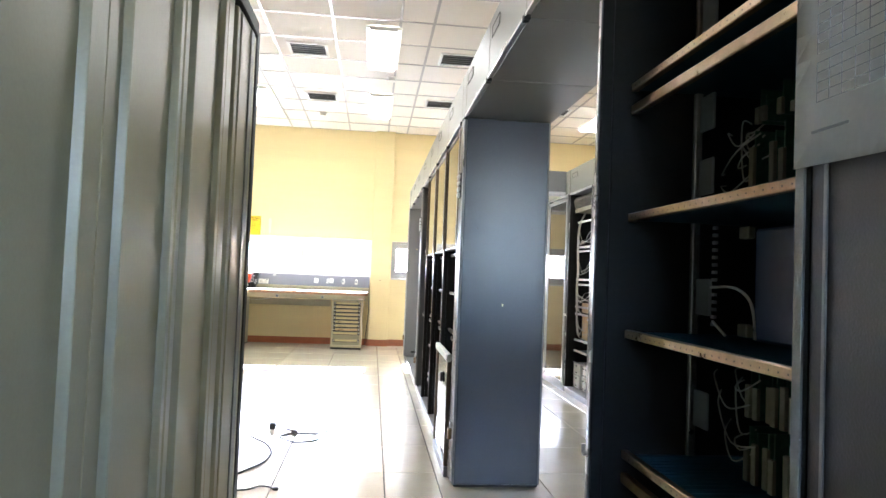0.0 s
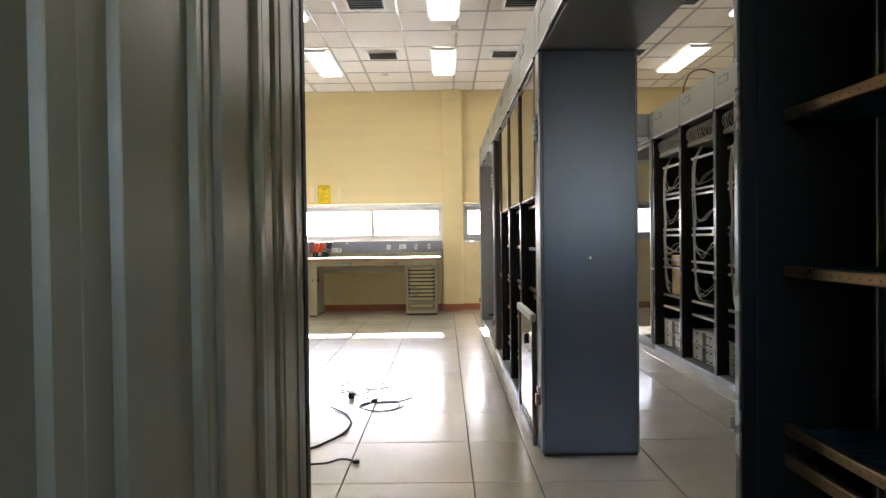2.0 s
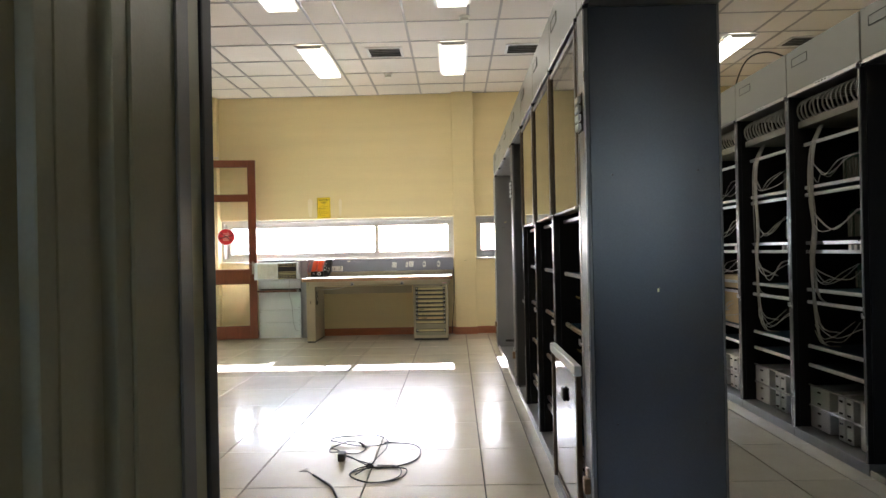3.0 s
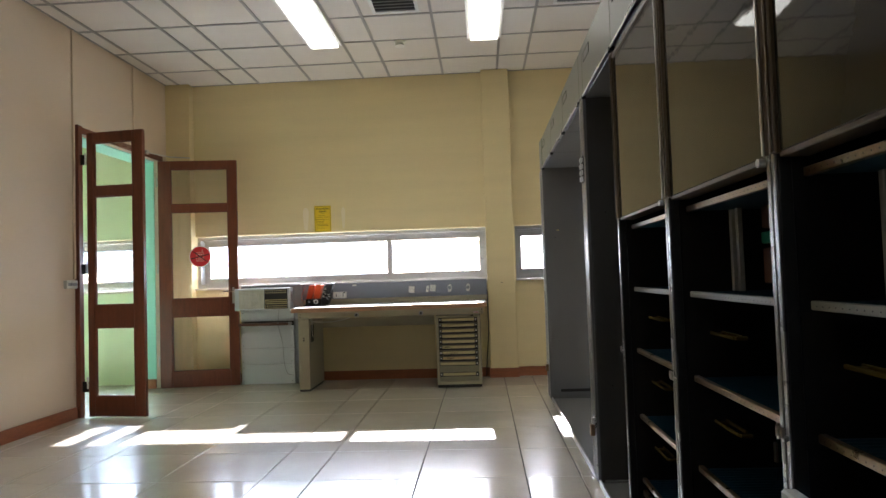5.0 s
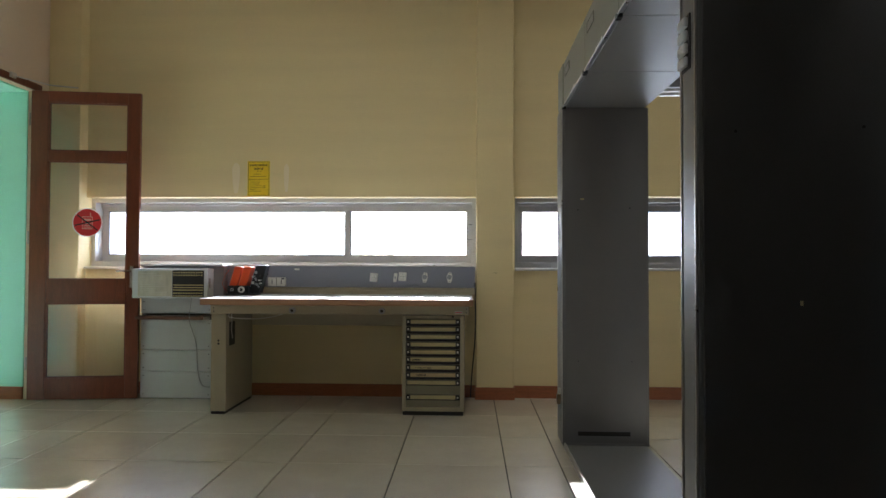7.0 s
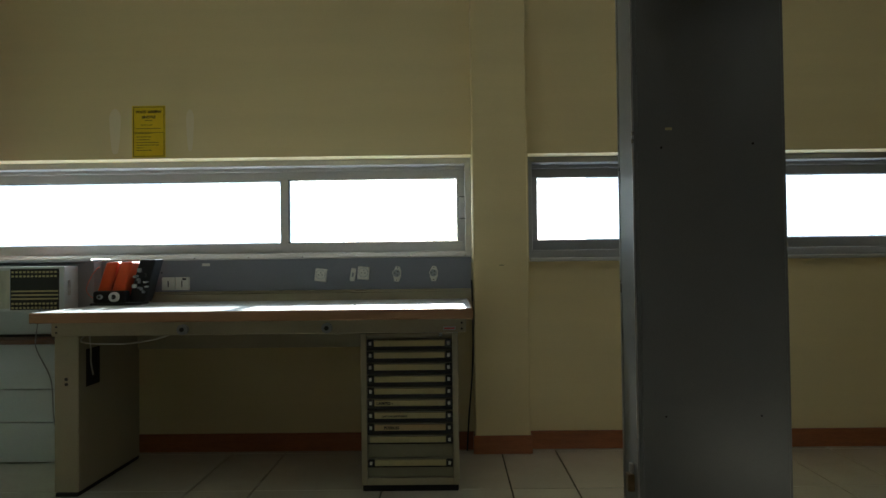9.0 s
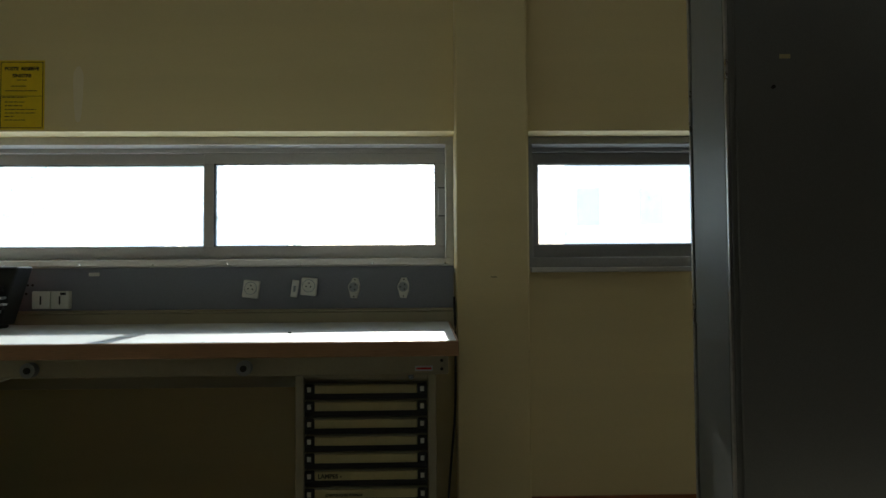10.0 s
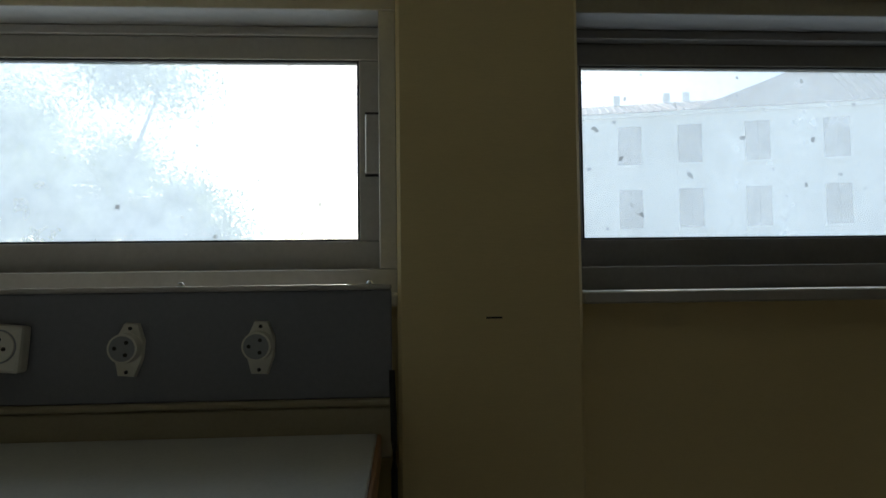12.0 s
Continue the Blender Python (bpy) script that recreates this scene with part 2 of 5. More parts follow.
def part(name, bm, material, parent=None, label="", smooth=False):
    """Links a bmesh as one mesh object under a thing or a part."""
    me = bpy.data.meshes.new(name)
    bm.to_mesh(me)
    bm.free()
    for one in (material if isinstance(material, (list, tuple)) else [material]):
        me.materials.append(one)
    if smooth:
        for p in me.polygons:
            p.use_smooth = True
    ob = new(name, me)
    ob.parent = parent
    if label:
        tagged(ob, label)
    return ob


def slab(name, dims, material, parent=None, label="", w=0.002, seg=1):
    """A part that is one bevelled block."""
    bm = bmesh.new()
    box(bm, *dims)
    if w:
        bevel(bm, w, seg)
    return part(name, bm, material, parent, label)


def blocks(name, list_of_dims, material, parent=None, label="", w=0.0):
    bm = bmesh.new()
    for d in list_of_dims:
        box(bm, *d)
    if w:
        bevel(bm, w, 1)
    return part(name, bm, material, parent, label)


def thing(name, at, label, category, group="", kind="", rz=0, ry=0):
    ob = new(name)
    ob.empty_display_size = 0.1
    ob.matrix_world = pose(*at, 0, ry, rz)
    return tagged(ob, label, category, group, kind)


def cable(name, points, r, material, parent=None, label="", seg=6, res=5):
    """A cable along a smooth line through its points, as a mesh."""
    pts = [Vector(p) for p in points]
    line = []
    for i in range(len(pts) - 1):
        p0, p1, p2, p3 = pts[max(i - 1, 0)], pts[i], pts[i + 1], pts[min(i + 2, len(pts) - 1)]
        for k in range(res):
            t = k / res
            line.append(0.5 * ((2 * p1) + (p2 - p0) * t + (2 * p0 - 5 * p1 + 4 * p2 - p3) * t * t + (3 * p1 - p0 - 3 * p2 + p3) * t ** 3))
    line.append(pts[-1])
    bm = bmesh.new()
    rings = []
    for i, p in enumerate(line):
        d = (line[min(i + 1, len(line) - 1)] - line[max(i - 1, 0)]).normalized()
        u = d.cross(Vector((0, 0, 1)))
        u = (u if u.length > 0.1 else d.cross(Vector((0, 1, 0)))).normalized()
        v = d.cross(u)
        rings.append([bm.verts.new(p + r * (math.cos(a) * u + math.sin(a) * v)) for a in (2 * math.pi * j / seg for j in range(seg))])
    for a, b in zip(rings, rings[1:]):
        for j in range(seg):
            bm.faces.new((a[j], a[(j + 1) % seg], b[(j + 1) % seg], b[j]))
    bm.faces.new(rings[0][::-1]); bm.faces.new(rings[-1])
    return part(name, bm, material, parent, label, smooth=True)


def lettering(name, text, size, at, material, parent=None, rz=0, rx=90):
    """Raised letters of the built-in font, turned into a mesh."""
    cu = bpy.data.curves.new(name, "FONT")
    cu.body, cu.size, cu.extrude, cu.align_x, cu.resolution_u = text, size, 0.0004, "CENTER", 3
    cu.offset = size * 0.035
    tmp = new(name, cu)
    me = bpy.data.meshes.new_from_object(tmp.evaluated_get(bpy.context.evaluated_depsgraph_get()))
    bpy.data.objects.remove(tmp)
    me.materials.clear()
    me.materials.append(material)
    ob = new(name, me)
    ob.parent = parent
    ob.matrix_basis = pose(*at, rx, 0, rz)
    return ob


# ---------------------------------------------------------------- the room's shell
XL, XR, YN, YF, H = -3.75, 4.6, -3.0, 9.675, 3.4
WIN_Z0, WIN_Z1 = 1.06, 1.66


def setting(name, dims_list, material, label, category, w=0.0):
    return tagged(blocks(name, dims_list, material, w=w), label, category, kind="structure")


# window wall: below, above, and the piers between the openings
setting("wall_north", [(-7.6, XR + 0.3, YF, YF + 0.34, -0.02, WIN_Z0), (-7.6, XR + 0.3, YF, YF + 0.34, WIN_Z1, H + 0.3),
                       (-0.155, 0.165, YF, YF + 0.34, WIN_Z0, WIN_Z1), (2.46, XR + 0.3, YF, YF + 0.34, WIN_Z0, WIN_Z1),
                       (-4.15, -3.5, YF, YF + 0.34, WIN_Z0, WIN_Z1), (-7.6, -7.4, YF, YF + 0.34, WIN_Z0, WIN_Z1)], WALL, "cream painted wall with a low band of windows", "wall")
setting("wall_column", [(-0.155, 0.148, 9.577, YF, 0, H)], WALL, "cream painted column standing proud of the wall", "column", 0.006)
setting("wall_column", [(XL, -3.47, 9.56, YF, 0, H)], WALL, "cream painted column in the room's corner", "column", 0.006)
DOOR_Y0, DOOR_Y1, DOOR_H = 7.93, 9.40, 2.50
setting("wall_west", [(XL - 0.3, XL, YN, DOOR_Y0, -0.02, H + 0.3), (XL - 0.3, XL, DOOR_Y1, YF, -0.02, H + 0.3), (XL - 0.3, XL, DOOR_Y0, DOOR_Y1, DOOR_H, H + 0.3)],
        WALL_LEFT, "pale beige painted wall with faint stains", "wall")
setting("wall_east", [(XR, XR + 0.3, YN, YF, -0.02, H + 0.3)], WALL, "plain cream painted wall", "wall")
SW = ((-0.55, 0.25, 1.30, 2.25), (1.25, 2.05, 1.30, 2.25))      # windows in the wall behind the start
setting("wall_south", [(XL - 0.3, XR + 0.3, YN - 0.34, YN, -0.02, 1.30), (XL - 0.3, XR + 0.3, YN - 0.34, YN, 2.25, H + 0.3), (XL - 0.3, SW[0][0], YN - 0.34, YN, 1.30, 2.25),
                       (SW[0][1], SW[1][0], YN - 0.34, YN, 1.30, 2.25), (SW[1][1], XR + 0.3, YN - 0.34, YN, 1.30, 2.25)], WALL, "plain cream painted wall with two windows", "wall")

# corridor behind the double door
setting("wall_corridor_west", [(-7.6, -7.4, 4.5, YF, -0.02, H + 0.3)], LIME, "pale green painted corridor wall", "wall")
setting("wall_corridor_south", [(-7.6, XL - 0.3, 4.3, 4.5, -0.02, H + 0.3)], LIME, "pale green painted corridor wall", "wall")
setting("wall_corridor_lining", [(-7.4, XL - 0.304, YF - 0.012, YF - 0.002, 0, WIN_Z0), (-7.4, XL - 0.304, YF - 0.012, YF - 0.002, WIN_Z1, H),
                                 (-4.15, XL - 0.304, YF - 0.012, YF - 0.002, WIN_Z0, WIN_Z1)], LIME, "pale green painted corridor wall under the windows", "wall")
setting("door_reveal", [(XL - 0.3, XL - 0.06, DOOR_Y1 - 0.012, DOOR_Y1 - 0.002, 0.1, DOOR_H), (XL - 0.3, XL - 0.06, DOOR_Y0 + 0.002, DOOR_Y0 + 0.012, 0.1, DOOR_H),
                        (XL - 0.3, XL - 0.06, DOOR_Y0 + 0.012, DOOR_Y1 - 0.012, DOOR_H - 0.012, DOOR_H - 0.002)], MINT, "mint green painted door reveal", "door reveal")
setting("skirting_reveal", [(XL - 0.3, XL - 0.06, DOOR_Y1 - 0.024, DOOR_Y1 - 0.002, 0, 0.1)], SKIRT, "varnished brown wooden skirting in the reveal", "skirting")
SK = 0.016
setting("baseboard", [(-3.47, -0.155, YF - SK, YF - 0.001, 0, 0.1), (0.157, XR, YF - SK, YF - 0.001, 0, 0.1),
                      (-0.164, 0.157, 9.577 - 0.009, 9.576, 0, 0.1), (-0.164, -0.156, 9.577, YF - SK, 0, 0.1), (0.149, 0.157, 9.577, YF - SK, 0, 0.1),
                      (XL, XL + SK, YN, DOOR_Y0 - 0.07, 0, 0.1), (XL + SK, -3.47, 9.56 - SK, 9.559, 0, 0.1)], SKIRT, "varnished reddish brown wooden skirting board", "skirting", 0.002)

TOUCH_UP = mat("lighter_paint_patch", (0.76, 0.65, 0.43), 0.5, grain=180, vary=0.05)
for x0, x1, z0, z1 in ((-2.215, -2.155, 1.69, 1.95), (-1.775, -1.735, 1.70, 1.94)):
    bm = bmesh.new()
    ring = [((x0 + x1) / 2 + (x1 - x0) / 2 * math.cos(a) * (1 + 0.2 * math.sin(3 * a)), (z0 + z1) / 2 + (z1 - z0) / 2 * math.copysign(abs(math.sin(a)) ** 0.5, math.sin(a))) for a in (2 * math.pi * k / 28 for k in range(28))]
    bm.faces.new([bm.verts.new((x, YF - 0.0012, z)) for x, z in ring])
    tagged(part("paint_patch", bm, TOUCH_UP), "faint lighter paint patch on the cream wall", "paint patch", "paint patches", "structure")
tagged(slab("scratch", (-0.012, 0.014, 9.5755, 9.5768, 1.029, 1.032), INK, w=0), "short dark scratch on the column's paint", "scratch", kind="structure")

# ceiling of laid-in tiles on a metal grid, one mesh
CX = sorted({round(0.03 - 1.51 * k - d, 3) for k in range(-4, 4) for d in (0.0, 0.605, 1.21)})
CY = [9.13 - 0.6 * k for k in range(21)]
bm = bmesh.new()
box(bm, -7.6, XR + 0.3, YN - 0.3, YF + 0.34, H + 0.05, H + 0.3, 1)
xs = [x for x in CX if XL < x < XR]
xs = [XL] + xs + [XR]
ys = [YN] + sorted(CY)[1:] + [YF]
LIGHTS = [(-0.115 + 1.535 * k, y) for k in (-1, 0, 1, 2) for y in (7.945, 5.665, 3.38)]
for a, b in zip(xs, xs[1:]):
    for c, d in zip(ys, ys[1:]):
        dz = random.uniform(-0.002, 0.002)
        box(bm, a + 0.006, b - 0.006, c + 0.006, d - 0.006, H + 0.004 + dz, H + 0.05)
for x in xs:
    box(bm, x - 0.0125, x + 0.0125, YN, YF, H - 0.003, H + 0.03, 1)
for y in ys:
    box(bm, XL, XR, y - 0.0125, y + 0.0125, H - 0.001, H + 0.03, 1)
box(bm, -7.4, XL - 0.3, 4.5, YF, H - 0.1, H + 0.04)
tagged(part("ceiling", bm, [CEIL, TBAR]), "white mineral ceiling tiles in a metal grid", "ceiling", kind="structure")


# ---------------------------------------------------------------- windows
def window(name, x0, x1, panes, alu, label, glazing=None):
    """An aluminium window band: outer frame, sashes with panes, sill."""
    t = thing(name, (0, 0, 0), label, "window", kind="structure")
    y = 9.895
    blocks("window_frame", [(x0, x1, y - 0.10, y + 0.07, 1.625, 1.66), (x0, x1, y - 0.10, y + 0.07, 1.06, 1.115), (x0, x0 + 0.035, y - 0.10, y + 0.07, 1.115, 1.625),
                            (x1 - 0.035, x1, y - 0.10, y + 0.07, 1.115, 1.625), (x0 + 0.035, x1 - 0.035, y - 0.012, y + 0.05, 1.605, 1.625)], alu, t, w=0.002)
    for i, (a, b) in enumerate(panes):
        dy = 0.0 if i % 2 else 0.022
        s = 0.045 if b - a < 1.5 else 0.06
        blocks("sash", [(a - s, b + s, y - 0.005 + dy, y + 0.02 + dy, 1.556, 1.605), (a - s, b + s, y - 0.005 + dy, y + 0.02 + dy, 1.112, 1.175),
                        (a - s, a, y - 0.005 + dy, y + 0.02 + dy, 1.175, 1.556), (b, b + s, y - 0.005 + dy, y + 0.02 + dy, 1.175, 1.556)], alu, t, w=0.002)
        blocks("gasket", [(a, b, y + dy - 0.003, y + 0.016 + dy, 1.552, 1.556), (a, a + 0.004, y + dy - 0.003, y + 0.016 + dy, 1.179, 1.552), (b - 0.004, b, y + dy - 0.003, y + 0.016 + dy, 1.179, 1.552), (a, b, y + dy - 0.003, y + 0.016 + dy, 1.175, 1.179)], BLACK, t)
        p = slab("pane", (a + 0.004, b - 0.004, y + 0.006 + dy, y + 0.010 + dy, 1.179, 1.552), glazing or PANE, t, w=0)
        p.visible_shadow = False
    slab("window_sill", (x0, x1, YF - 0.042, y - 0.101, 1.048, 1.069), SILL if alu is ALU else ALU, t, w=0.003)
    return t


w1 = window("window_1", -3.5, -0.156, [(-3.41, -1.30), (-1.25, -0.235)], ALU, "low aluminium sliding window with two dusty panes", PANE_HAZY)
slab("latch", (-0.222, -0.182, 9.872, 9.892, 1.314, 1.438), ALU, w1, w=0.003)
for z in (1.309, 1.439):
    slab("latch_gap", (-0.222, -0.180, 9.880, 9.892, z, z + 0.004), INK, w1, w=0)
window("window_2", 0.166, 2.46, [(0.243, 2.36)], ALU_DARK, "low weathered grey aluminium window with a dusty pane")
window("window_3", -7.4, -4.15, [(-7.3, -5.8), (-5.7, -4.25)], ALU, "low aluminium window in the corridor", PANE_THIN)
for name, sw in (("window_4", SW[1]), ("window_5", SW[0])):
    t = thing(name, ((sw[0] + sw[1]) / 2, YN - 0.2, sw[2]), "aluminium window in the wall behind the start", "window", kind="structure")
    hw, hh = (sw[1] - sw[0]) / 2, sw[3] - sw[2]
    blocks("window_frame", [(-hw, hw, -0.03, 0.03, 0, 0.06), (-hw, hw, -0.03, 0.03, hh - 0.06, hh), (-hw, -hw + 0.06, -0.03, 0.03, 0.06, hh - 0.06), (hw - 0.06, hw, -0.03, 0.03, 0.06, hh - 0.06)], ALU, t, w=0.002)
    slab("pane", (-hw + 0.058, hw - 0.058, -0.003, 0.003, 0.058, hh - 0.058), PANE_THIN, t, w=0).visible_shadow = False


def daylight(name, x0, x1, y, z0, z1, inward, watts, down=0.0, spread=180):
    """Sky light through a window's opening."""
    d = bpy.data.lights.new(name, "AREA")
    d.shape, d.size, d.size_y, d.energy, d.color = "RECTANGLE", x1 - x0, z1 - z0, watts, (0.72, 0.86, 1.0)
    ob = new(name, d)
    c = Vector(((x0 + x1) / 2, y, (z0 + z1) / 2))
    d.spread = radians(spread)
    ob.matrix_world = look(c, c + Vector((0, inward, -down)))


for sw in SW:
    daylight("daylight_behind", sw[0] + 0.07, sw[1] - 0.07, YN - 0.15, sw[2] + 0.07, sw[3] - 0.07, 1, 0.90 if sw[0] > 0 else 0.14)
daylight("daylight_corridor", -7.3, -4.25, YF + 0.02, WIN_Z0 + 0.06, WIN_Z1 - 0.06, -1, 18.0, 1.0, 80)

# ---------------------------------------------------------------- racks
BAY, DEP, Z_H0, Z_H1 = 0.726, 0.493, 2.05, 2.318


def header(t, y0, y1, plate=True):
    """Header over a bay: fascia, roof, soffit, back and the bright lower rail with its catches."""
    slab("fascia", (0.0, 0.016, y0 + 0.002, y1 - 0.002, Z_H0 + 0.018, Z_H1), FASCIA, t, w=0.003)
    slab("roof", (0.017, DEP, y0, y1, Z_H1 - 0.02, Z_H1 - 0.002), RACKGREY, t)
    slab("soffit", (0.012, DEP, y0, y1, Z_H0, Z_H0 + 0.015), RACKGREY, t)
    slab("back_fascia", (DEP - 0.014, DEP, y0 + 0.002, y1 - 0.002, Z_H0 + 0.018, Z_H1 - 0.022), RACKGREY, t)
    if y1 - y0 > 0.4:
        blocks("edge_rail", [(-0.004, 0.010, y0 + 0.02, y1 - 0.02, Z_H0 + 0.002, Z_H0 + 0.016), (-0.010, -0.004, y0 + 0.02, y1 - 0.02, Z_H0 - 0.004, Z_H0 + 0.005)], STEEL, t, w=0.001)
        for yy in (y0 + 0.004, y1 - 0.018):
            slab("catch", (-0.010, 0.012, yy, yy + 0.014, Z_H0 - 0.014, Z_H0 + 0.010), BLACK, t)
        if plate:
            ya, yb, za, zb = y1 - 0.24, y1 - 0.07, Z_H0 + 0.165, Z_H0 + 0.215
            p = slab("name_plate", (-0.002, 0.0, ya, yb, za, zb), FASCIA, t)
            blocks("plate_rim", [(-0.0036, -0.0021, ya, yb, za, za + 0.003), (-0.0036, -0.0021, ya, yb, zb - 0.003, zb), (-0.0036, -0.0021, ya, ya + 0.003, za + 0.003, zb - 0.003), (-0.0036, -0.0021, yb - 0.003, yb, za + 0.003, zb - 0.003)], RACKDARK, p)
            blocks("lettering_bar", [(-0.0030, -0.0021, ya + 0.015, ya + 0.10, za + 0.014 + 0.012 * k, za + 0.018 + 0.012 * k) for k in range(2)], RACKGREY, p)
            q = slab("label_strip", (-0.0135, -0.0105, y0 + 0.26, y0 + 0.40, Z_H0 - 0.003, Z_H0 + 0.014), MODULE, t)
            blocks("lettering_bar", [(-0.0142, -0.0136, y0 + 0.275 + 0.03 * k, y0 + 0.295 + 0.03 * k, Z_H0 + 0.002, Z_H0 + 0.009) for k in range(4)], INK, q)


def rack_shell(name, y, label, group, x=0.357, back=True):
    """Frame of one bay: uprights, plinth, side panels, back and header. Local origin: front corner on the floor."""
    t = thing(name, (x, y, 0), label, "equipment rack", group)
    for a in (0.001, BAY - 0.021):
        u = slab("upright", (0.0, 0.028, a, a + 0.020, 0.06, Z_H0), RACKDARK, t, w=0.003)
        slab("edge_strip", (-0.004, 0.0, a + 0.002, a + 0.018, 0.06, Z_H0 - 0.02), RAILGREY, u, w=0.001)
        bm = bmesh.new()
        tube(bm, (-0.004, a + 0.010, 0.79), (-0.013, a + 0.010, 0.79), 0.006, 10)
        tube(bm, (-0.013, a + 0.010, 0.79), (-0.013, a + 0.010, 0.81), 0.004, 8)
        part("catch_pin", bm, STEEL, u)
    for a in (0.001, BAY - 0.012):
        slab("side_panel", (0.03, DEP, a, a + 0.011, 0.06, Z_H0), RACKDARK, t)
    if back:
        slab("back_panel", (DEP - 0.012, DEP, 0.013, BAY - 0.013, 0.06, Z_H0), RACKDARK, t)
    slab("plinth", (0.0, DEP, 0.001, BAY - 0.001, 0.0, 0.058), RACKGREY, t, w=0.003)
    header(t, 0.001, BAY - 0.001)
    return t


def shelf(t, z, x=0.06, double=False, rail=None):
    """Card shelf: plated front rail with punched holes over a deck of dark blue card guides."""
    s = slab("shelf", (x, DEP - 0.03, 0.02, BAY - 0.02, z - 0.010, z - 0.004), CARDBLUE, t)
    r = slab("front_rail", (x - 0.012, x + 0.004, 0.018, BAY - 0.018, z - 0.013, z + 0.005), rail or ZINC, s)
    blocks("rail_holes", [(x - 0.0124, x - 0.011, y, y + 0.0025, z - 0.006, z - 0.0035) for y in np.arange(0.045, BAY - 0.04, 0.022)], INK, r)
    if double:
        slab("front_rail", (x - 0.012, x + 0.004, 0.018, BAY - 0.018, z - 0.066, z - 0.044), rail or ZINC, s)
    g = blocks("guide_deck", [(x + 0.006, DEP - 0.04, y - 0.0015, y + 0.0015, z - 0.004, z + 0.004) for y in np.arange(0.05, BAY - 0.04, 0.022)], CARDBLUE, s)
    tagged(g, kind="stuff")
    return s


def cards(t, x, y0, y1, z0, z1, step=0.024, rng=random.Random(4)):
    """A block of plug-in circuit cards, each with its board and pale front edge."""
    y = y0
    while y < y1:
        if rng.random() > 0.12:
            d = rng.uniform(0, 0.012)
            c = slab("circuit_card", (x + d, DEP - 0.05, y, y + 0.003, z0, z1 - rng.uniform(0, 0.02)), PCB, t, w=0)
            slab("card_edge", (x + d - 0.008, x + d, y - 0.005, y + 0.009, z0, z1 - 0.03 - rng.uniform(0, 0.02)), CARDEDGE, c, w=0.001)
        y += step


def wires(t, name, n, x, y0, y1, z0, z1, r=0.003, material=None, seed=1, sag=0.10):
    """Loose wires between two sides of a bay."""
    rng = random.Random(seed)
    for k in range(n):
        a, b = rng.uniform(y0, y0 + (y1 - y0) * 0.25), rng.uniform(y0 + (y1 - y0) * 0.55, y1)
        za, zb = rng.uniform(z0, z1), rng.uniform(z0, z1)
        xx = x + rng.uniform(0, 0.06)
        pts = [(xx, a, za), (xx - 0.01, a + (b - a) * 0.3, za - sag * rng.uniform(0.2, 0.9)), (xx + 0.01, a + (b - a) * 0.7, zb - sag * rng.uniform(0.0, 0.8)), (xx + 0.05, b, zb)]
        cable(name, pts, r, material or WIRE_WHITE, t)


def lifted_panel(t, z0=1.335, z1=1.995, name="lifted_front_panel"):
    g = slab(name, (0.000, 0.006, 0.032, BAY - 0.034, z0, z1), SMOKED, t, "smoked glossy acrylic panel", w=0.0015)
    for a, b in ((0.003, 0.031), (BAY - 0.033, BAY - 0.003)):
        slab("panel_frame", (-0.008, 0.012, a, b, z0 - 0.002, z1 + 0.03), BRONZE, g, w=0.003)
        slab("frame_bead", (-0.012, -0.008, (a + b) / 2 - 0.004, (a + b) / 2 + 0.004, z0, z1 + 0.02), STEEL if a < 0.1 else BRONZE, g, w=0.001)
    slab("panel_frame", (-0.006, 0.008, 0.032, BAY - 0.034, z1 + 0.001, z1 + 0.022), BRONZE, g)
    bm = bmesh.new()
    tube(bm, (-0.008, 0.017, z0 - 0.014), (-0.022, 0.017, z0 - 0.014), 0.009, 14)
    part("panel_catch", bm, STEEL, g)
    return g


